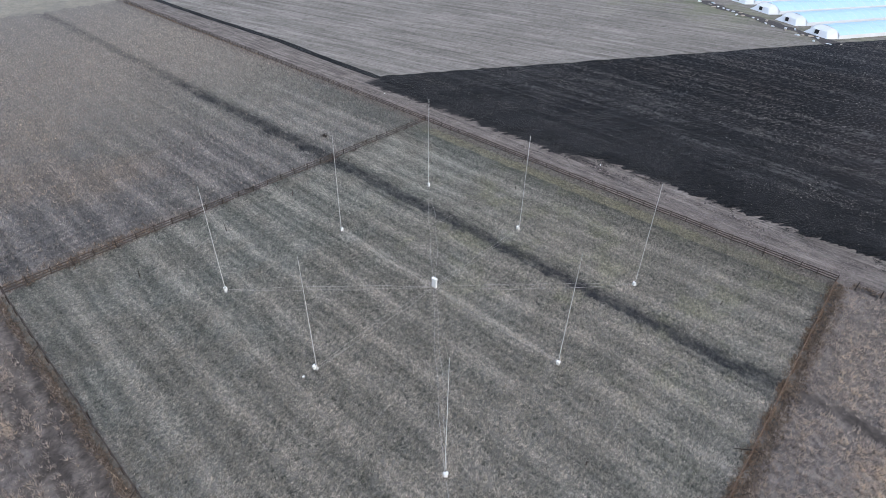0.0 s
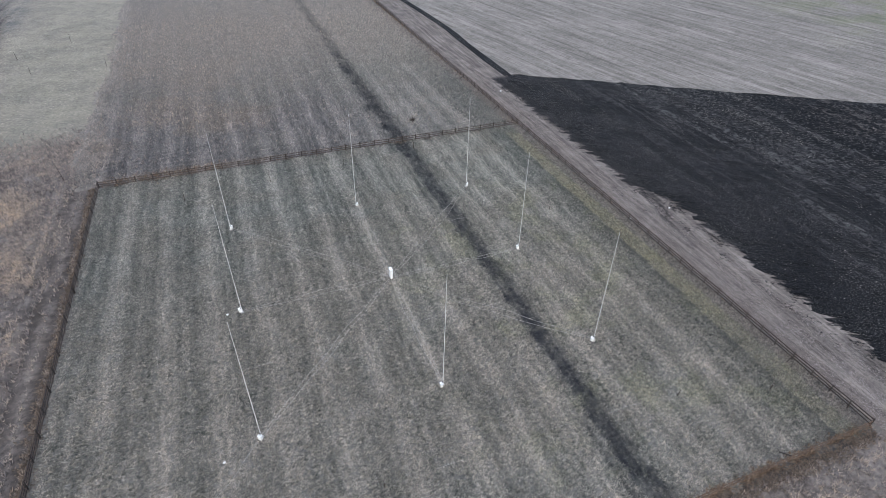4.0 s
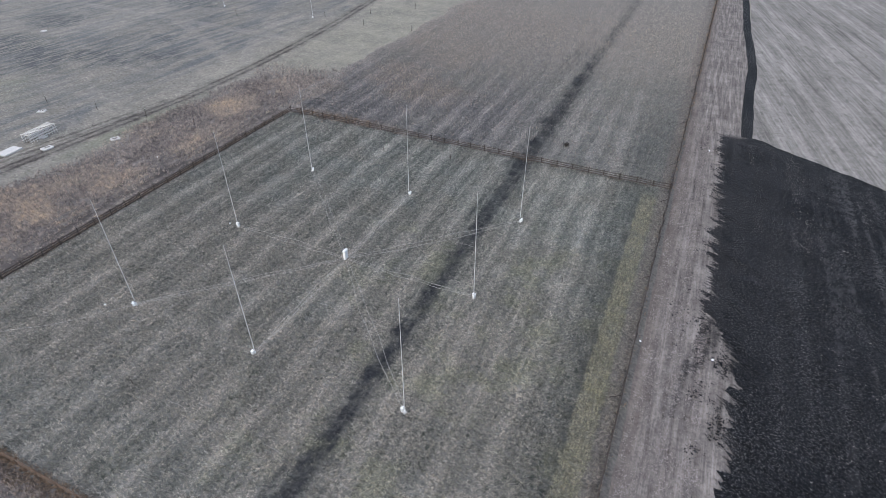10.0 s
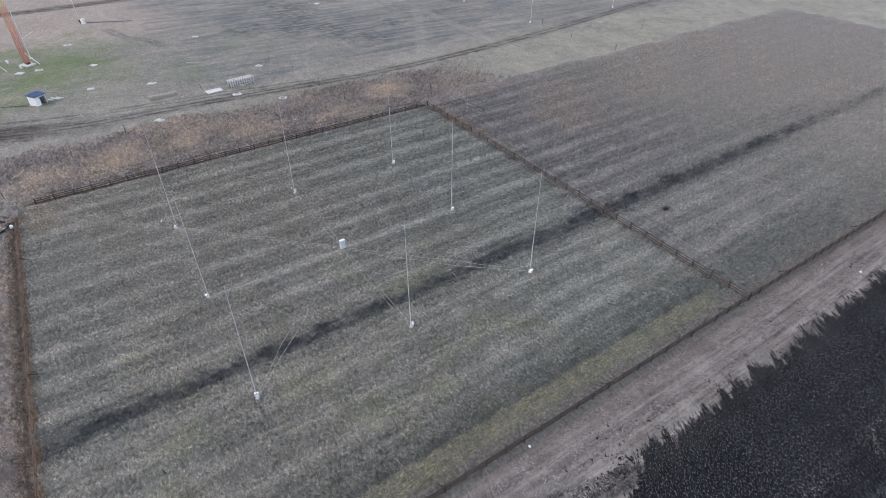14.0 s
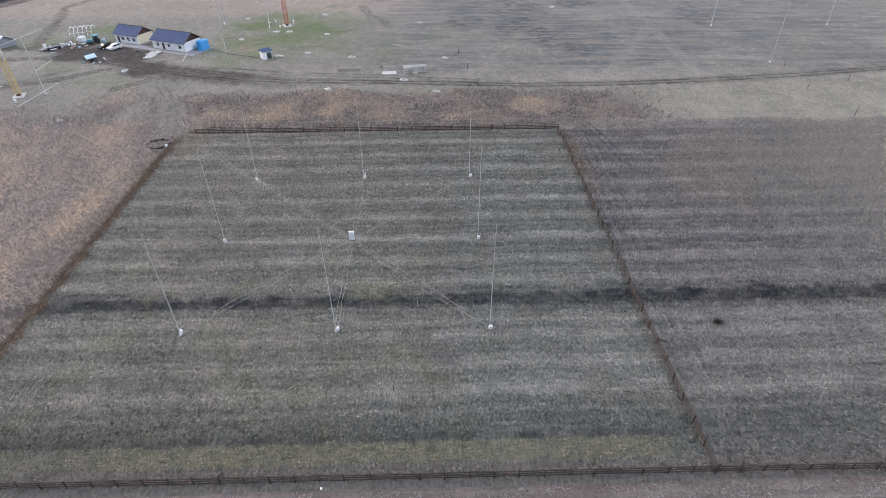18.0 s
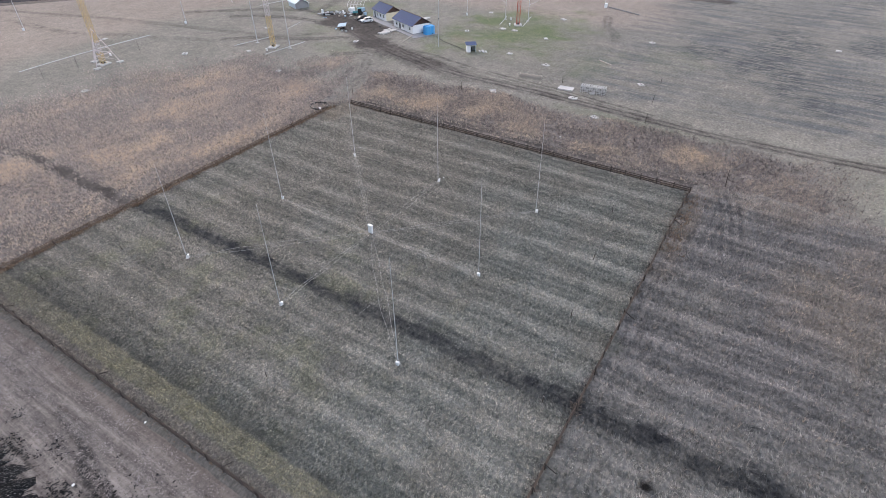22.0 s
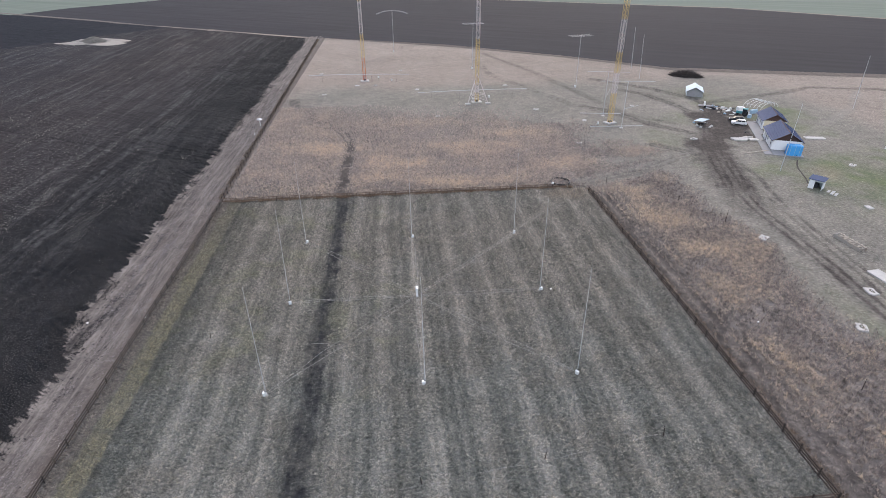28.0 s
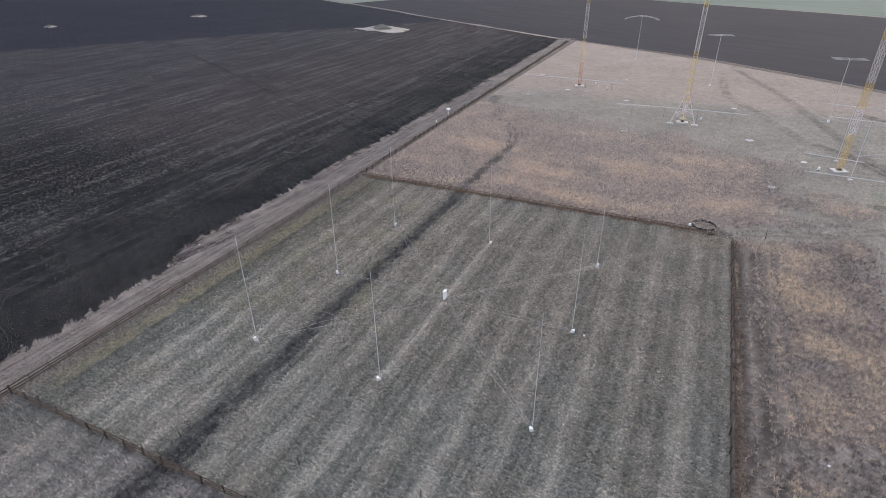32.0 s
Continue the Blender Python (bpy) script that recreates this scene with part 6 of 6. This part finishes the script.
shed = thing("canopy", pose(-92, -85.2, 0, 0, 0, 35), "low canopy with a pale blue sheet roof over clutter", "canopy")
part("roof_sheet", Geo().box((0, 0, 1.5), (4.2, 2.8, 0.08), Euler((radians(6), 0, 0)).to_matrix()), M_SHEET, shed)
for lx in (-1.5, 1.5):
    for ly in (-1, 1):
        part("leg", Geo().tube((lx, ly, 0), (lx, ly, 1.48), 0.05, 0.05, 6), M_WOOD, shed)
for lx, ly, mm in ((-0.8, 0.2, M_DARK), (0.6, -0.3, M_WOOD)):
    solo("crate", Geo().box((0, 0, 0.3), (0.9, 0.7, 0.6), bevel=0.05), mm, "dark crate stored under the canopy", "crate", at=shed.matrix_basis @ pose(lx, ly, 0))
for px, py in [(-90.2, -84), (-90.6, -82.4), (-93.2, -82), (-94.4, -83)]:
    solo("block", Geo().box((0, 0, 0.2), (0.7, 0.5, 0.4), bevel=0.06), M_CONCRETE, "pale concrete block on the turf by the canopy", "block", group="loose blocks", at=pose(px, py, 0, 0, 0, px * 40))

tent = thing("tent", pose(-104.5, -119.6, 0, 0, 0, 155), "pale canvas frame tent with a pitched roof and open front", "tent")
part("roof", Geo().add([(-0.3, -0.4, 2.15), (3.1, -0.4, 4.0), (6.5, -0.4, 2.15), (-0.3, 9, 2.15), (3.1, 9, 4.0), (6.5, 9, 2.15), (-0.3, -0.4, 2.05), (3.1, -0.4, 3.9), (6.5, -0.4, 2.05), (-0.3, 9, 2.05), (3.1, 9, 3.9), (6.5, 9, 2.05)], [(0, 1, 4, 3), (1, 2, 5, 4), (6, 9, 10, 7), (7, 10, 11, 8), (0, 6, 7, 1), (1, 7, 8, 2), (3, 4, 10, 9), (4, 5, 11, 10), (0, 3, 9, 6), (2, 8, 11, 5)]), M_CANVAS, tent)
for wx in (0, 6.2):
    part("side_wall", Geo().box((wx, 4.3, 1.05), (0.06, 8.6, 2.1)), M_CANVAS, tent)
part("back_wall", Geo().prism([(0, 0), (6.2, 0), (6.2, 2.1), (3.1, 3.8), (0, 2.1)], 8.55, 8.62), M_CANVAS, tent)
tent.scale = (0.87, 0.87, 0.87)
part("front_wall", Geo().prism([(0, 0), (6.2, 0), (6.2, 2.1), (3.1, 3.8), (0, 2.1)], 0.3, 0.36), M_PAVING, tent, "dull grey front curtain")

hoop = thing("hoop_frame", pose(-122.8, -103.5, 0, 0, 0, 20), "bare white hoop frame of a polytunnel beside the yard", "hoop frame")
for k in range(6):
    pts = [(4.4 * math.cos(a), 1.3 * k - 3, 1.9 * math.sin(a)) for a in [i * math.pi / 10 for i in range(11)]]
    part("hoop", Geo().line(pts, 0.06, 5), M_WHITE, hoop)
for a in (0.5, 1.57, 2.6):
    part("purlin", Geo().tube((4.4 * math.cos(a), -3, 1.9 * math.sin(a)), (4.4 * math.cos(a), 3.5, 1.9 * math.sin(a)), 0.05, 0.05, 5), M_WHITE, hoop)

trac = thing("tractor", pose(-110.3, -93.2, 0, 0, 0, -40), "small teal tractor with a cab parked in the yard", "tractor")
part("hood", Geo().box((1.1, 0, 1.05), (1.8, 0.8, 0.7), bevel=0.12), M_TEAL, trac)
part("cab", Geo().box((-0.5, 0, 1.5), (1.3, 1.3, 1.3), bevel=0.1), M_GLASS, trac)
part("cab_roof", Geo().box((-0.5, 0, 2.25), (1.6, 1.5, 0.14), bevel=0.1), M_TEAL, trac)
for wx, wr in ((-0.7, 0.75), (1.5, 0.45)):
    for wy in (-0.8, 0.8):
        w = part("wheel", Geo().tube((wx, wy - 0.18, wr), (wx, wy + 0.18, wr), wr, wr, 16), M_RUBBER, trac)
        part("rim", Geo().tube((wx, wy - 0.19, wr), (wx, wy + 0.19, wr), wr * 0.5, wr * 0.5, 12), M_DARK, w)
for i, (px, py, sx, sy, sz, mm, lab, nm) in enumerate([(-112.3, -98, 2.2, 1.6, 1.5, M_WHITE, "rounded white tank among yard clutter", "drum"), (-108, -99.5, 2.4, 0.5, 0.5, M_DARK, "dark scrap steel on the yard", "scrap"), (-106.6, -98, 1.2, 0.9, 0.8, M_OLDWOOD, "pale crate on the yard", "crate"), (-109.5, -101.5, 2.8, 0.35, 0.4, M_PAVING, "grey beam among yard clutter", "beam"), (-105.2, -101.5, 1.0, 0.8, 0.6, M_DARK, "dark scrap steel on the yard", "scrap"), (-111, -90.5, 1.1, 0.8, 1.0, M_SHEET, "pale blue barrel box beside the tractor", "crate"), (-115.5, -95.5, 2.6, 1.0, 1.1, M_SHEET, "pale blue sheeted stack behind the tractor", "stack")]):
    solo(nm, Geo().box((0, 0, sz / 2), (sx, sy, sz), bevel=0.18).box((sx * 0.1, 0, sz * 1.04), (sx * 0.6, sy * 0.7, 0.1), bevel=0.1), mm, lab, nm, at=pose(px, py, 0, 0, 0, 31 * i))
trl = thing("trailer", pose(-103.6, -104.6, 0, 0, 0, -25), "old grey trailer with a raised white board", "trailer")
part("bed", Geo().box((0, 0, 0.55), (4.2, 1.5, 0.2), bevel=0.05), M_PAVING, trl)
part("board", Geo().box((0.2, 0, 1.2), (0.5, 1.2, 1.3), bevel=0.05), M_WHITE, trl)
for wy in (-0.85, 0.85):
    part("wheel", Geo().tube((0, wy - 0.1, 0.36), (0, wy + 0.1, 0.36), 0.36, 0.36, 14), M_RUBBER, trl)

heap = Geo()
for i in range(2000):
    a, q = rr.uniform(0, math.tau), math.sqrt(rr.random())
    hx, hy = 6.6 * q * math.cos(a), 3.4 * q * math.sin(a)
    hz = 2.5 * (1 - q * q) * rr.random()
    d = Vector((rr.uniform(-1, 1), rr.uniform(-1, 1), rr.uniform(-0.3, 0.6))).normalized() * rr.uniform(0.6, 1.6)
    heap.tube((hx, hy, hz), (hx + d.x, hy + d.y, max(0, hz + d.z)), 0.05, 0.02, 3)
solo("brush_heap", heap, M_BRUSH, "long dark heap of dead brushwood on dry grass", "brush heap", at=pose(-120.5, -152, 0, 0, 0, 150))


SCRAP = [(-107.5, -94.5, 1.6, 0.4, 0.12), (-105.8, -95.8, 0.9, 0.7, 0.3), (-109.4, -96.4, 1.2, 0.3, 0.15), (-104.6, -97.6, 0.7, 0.6, 0.4), (-111.5, -101.2, 1.8, 0.5, 0.2), (-106.2, -101.6, 1.1, 0.8, 0.35), (-100.8, -101.4, 1.5, 0.35, 0.12), (-113.6, -95.4, 0.8, 0.8, 0.5), (-98.6, -72.4, 1.4, 0.3, 0.1), (-100.9, -75.8, 0.8, 0.5, 0.25), (-94.6, -86.9, 1.2, 0.4, 0.15), (-90.9, -87.2, 0.7, 0.5, 0.3)]
for i in range(34):
    q = rr.random()
    SCRAP.append((-104.5 - 9.5 * q + rr.uniform(-1.5, 1.5), -104 + 6.5 * q + rr.uniform(-3, 3), rr.uniform(0.4, 2.2), rr.uniform(0.15, 0.7), rr.uniform(0.08, 0.5)))
for i, (px, py, sx, sy, sz) in enumerate(SCRAP):
    solo("scrap_board", Geo().box((0, 0, sz / 2), (sx, sy, sz), bevel=0.06).box((0.1 * sx, 0.2 * sy, sz + 0.02), (0.6 * sx, 0.5 * sy, 0.05), bevel=0.04), (M_PALEGREY, M_OLDWOOD, M_SHEET, M_DARK, M_WHITE)[i * 7 % 5], "loose pale scrap lying on the trodden yard", "scrap", group="yard scrap", at=pose(px, py, 0, 0, 0, 47 * i))


# ---- racks and stacks by the wheel ruts ----
M_PALEBAR = plain("bleached_steel_bar", (0.55, 0.53, 0.50), 0.7, spread=0.35, scale=2.0)
rack = thing("steel_rack", pose(-78.9, 8.9, 0, 0, 0, 97), "rusty pale lattice rack standing beside the wheel ruts", "rack")
for ly in (-1.0, 0.0, 1.0):
    for lx in np.arange(-3, 3.01, 0.6):
        part("upright", Geo().tube((lx, ly, 0), (lx, ly, 1.7), 0.06, 0.06, 5), M_PALEBAR if ly else M_WOOD, rack)
    for z in (0.5, 1.1, 1.7):
        part("rail", Geo().tube((-3.2, ly, z), (3.2, ly, z), 0.07, 0.07, 5), M_PALEBAR, rack)
for k, lx in enumerate(np.arange(-3, 3.01, 0.6)):
    part("crossbar", Geo().tube((lx, -1.1, 1.76), (lx, 1.1, 1.76), 0.075, 0.075, 5), M_PALEBAR, rack)
    if k < 10:
        part("brace", Geo().tube((lx, -1, 1.72), (lx + 0.6, 1, 1.72), 0.05, 0.05, 5), M_PALEBAR, rack)
pal = thing("timber_lattice", pose(-81.4, -9.5, 0, 0, 0, 95), "low lattice of pale timbers lying on the turf", "timber stack")
for ly in (-0.7, 0, 0.7):
    part("bearer", Geo().box((0, ly, 0.3), (6.2, 0.14, 0.6)), M_OLDWOOD, pal)
for i in range(13):
    part("slat", Geo().box((-3 + 0.5 * i, 0, 0.66), (0.13, 1.8, 0.1), Euler((0, 0, 0.28 * (-1) ** i)).to_matrix()), M_OLDWOOD, pal)


# ---- the far edges ----
lamp = thing("marker_light", pose(44.1, -100.0, 0), "pale mushroom-shaped marker light on a post by the track", "marker light")
part("post", Geo().tube((0, 0, 0), (0, 0, 2.0), 0.12, 0.1, 8), M_WHITE, lamp)
part("cap", Geo().tube((0, 0, 2.0), (0, 0, 2.3), 0.85, 0.5, 14).tube((0, 0, 2.3), (0, 0, 2.42), 0.5, 0.1, 14), M_WHITE, lamp)
mk = thing("marker_post", pose(44, -90.7, 0), "short white marker post beside the track", "post")
part("shaft", Geo().tube((0, 0, 0), (0, 0, 0.55), 0.09, 0.08, 8), M_WHITE, mk)
part("cap", Geo().tube((0, 0, 0.55), (0, 0, 0.62), 0.15, 0.08, 8), M_WHITE, mk)


def mound(x, y, rx, ry, h, label):
    n, m = 40, 12
    g = Geo()
    vs = [(0, 0, h * 0.7)]
    for j in range(1, m + 1):
        q = j / m
        for i in range(n):
            a = i * math.tau / n
            k = 1 + 0.16 * math.sin(3 * a + 1) + 0.1 * math.sin(7 * a)
            vs.append((rx * q * k * math.cos(a), ry * q * k * math.sin(a), h * (1 - q ** 1.6) * (0.7 + 0.35 * math.sin(4 * a + 6 * q)) - 0.02))
    fs = [(0, 1 + i, 1 + (i + 1) % n) for i in range(n)]
    fs += [(1 + (j - 1) * n + i, 1 + j * n + i, 1 + j * n + (i + 1) % n, 1 + (j - 1) * n + (i + 1) % n) for j in range(1, m) for i in range(n)]
    heap = thing("sand_mound", pose(x, y, 0.1, 0, 0, -5), label, "mound")
    part("skirt", g.add(vs, fs), M_SAND, heap)
    hump = [(0.03 * rx, 0.2 * ry, h * 1.5)]
    for j in range(1, 7):
        for i in range(20):
            a, q = i * math.tau / 20, j / 6
            k = 1 + 0.2 * math.sin(2 * a + 0.6) + 0.12 * math.sin(5 * a + j)
            hump.append((0.34 * rx * q * k * math.cos(a), 0.2 * ry + 0.4 * ry * q * k * math.sin(a), h * (1.5 - 1.1 * q ** 1.4) + 0.06 * h * math.sin(3 * a + 2 * j)))
    top = [(0, 1 + i, 1 + (i + 1) % 20) for i in range(20)] + [(1 + (j - 1) * 20 + i, 1 + j * 20 + i, 1 + j * 20 + (i + 1) % 20, 1 + (j - 1) * 20 + (i + 1) % 20) for j in range(1, 6) for i in range(20)]
    part("hump", Geo().add(hump, top), M_FILL, heap, "darker grey-brown hump of soil")
    return heap


mound(173, -281, 22, 11, 2.6, "wide pale sand mound on the black ploughed field")
mound(411, -206, 7, 4, 1.3, "small pale sand mound far out on ploughed land")
mound(362, -300, 9, 5, 1.5, "small pale sand mound far out on ploughed land")


def greenhouse(k):
    G = pose(191.8, -11, 0, 0, 0, -31) @ pose(3.5 * k - 4.5, 17 * k, 0)
    t = thing("greenhouse", G, "long film greenhouse with a pale blue sunlit-looking roof", "greenhouse", "row of greenhouses")
    arch = [(0, 1.3), (1.4, 2.2), (3.4, 2.9), (6, 3.2), (8.6, 2.9), (10.6, 2.2), (12, 1.3)]
    g = Geo()
    n = len(arch)
    vs = [(x, y, z) for x in (4.2, 90) for y, z in arch]
    g.add(vs, [(i, i + 1, n + i + 1, n + i) for i in range(n - 1)])
    part("roof_film", g, M_FILM, t)
    for y in (0, 12):
        part("side_curtain", Geo().box((47, y, 0.65), (86, 0.08, 1.3)), M_FILMEND, t)
    e = Geo()
    e.add([(0, 1.0, 0), (0, 11.0, 0), (1.2, 9, 1.9), (1.2, 3, 1.9)] + [(4.2, 0, 0), (4.2, 12, 0)] + [(4.2, y, z) for y, z in reversed(arch)], [(0, 1, 2, 3), (1, 5, 6, 7, 2), (2, 7, 8), (2, 8, 9, 10, 3), (3, 10, 11), (3, 11, 12, 4, 0)])
    en = part("end_film", e, M_FILMEND, t)
    # solid dark panel in place of the shade inside the open doorway
    part("doorway_shade", Geo().box((0.45, 6, 0.95), (0.14, 1.7, 1.9)), M_DARK, en, "dark panel standing for the shaded open doorway")
    part("door_frame", Geo().box((0.35, 5.05, 1.0), (0.2, 0.12, 2.0)).box((0.35, 6.95, 1.0), (0.2, 0.12, 2.0)).box((0.35, 6, 2.0), (0.2, 2.0, 0.12)), M_WHITE, en)
    for x in range(4, 90, 4):
        part("arch", Geo().line([(x, yy, zz + 0.02) for yy, zz in arch], 0.04, 4), M_FILMEND, t)
    return t


for k in range(4):
    greenhouse(k)
ribbon("service_strip", [(181, -14), (190, -2), (203, 22), (216, 46)], 5.0, 0.1, M_MUD, "dark trodden strip before the greenhouse ends", "track", 0.5)
for i in range(26):
    q = i / 25
    sx, sy = rr.uniform(0.6, 2.2), rr.uniform(0.3, 0.9)
    solo("rubble", Geo().box((0, 0, 0.15), (sx, sy, 0.3), bevel=0.2).box((0.1 * sx, 0, 0.33), (0.5 * sx, 0.6 * sy, 0.1), bevel=0.1), M_FILMEND if i % 3 else M_OLDWOOD, "pale scraps of film and boards by the greenhouses", "scrap", group="greenhouse scrap", at=pose(184 + 33 * q + rr.uniform(-5, 1), -12 + 57 * q + rr.uniform(-3, 3), 0.1, 0, 0, rr.uniform(0, 180)))
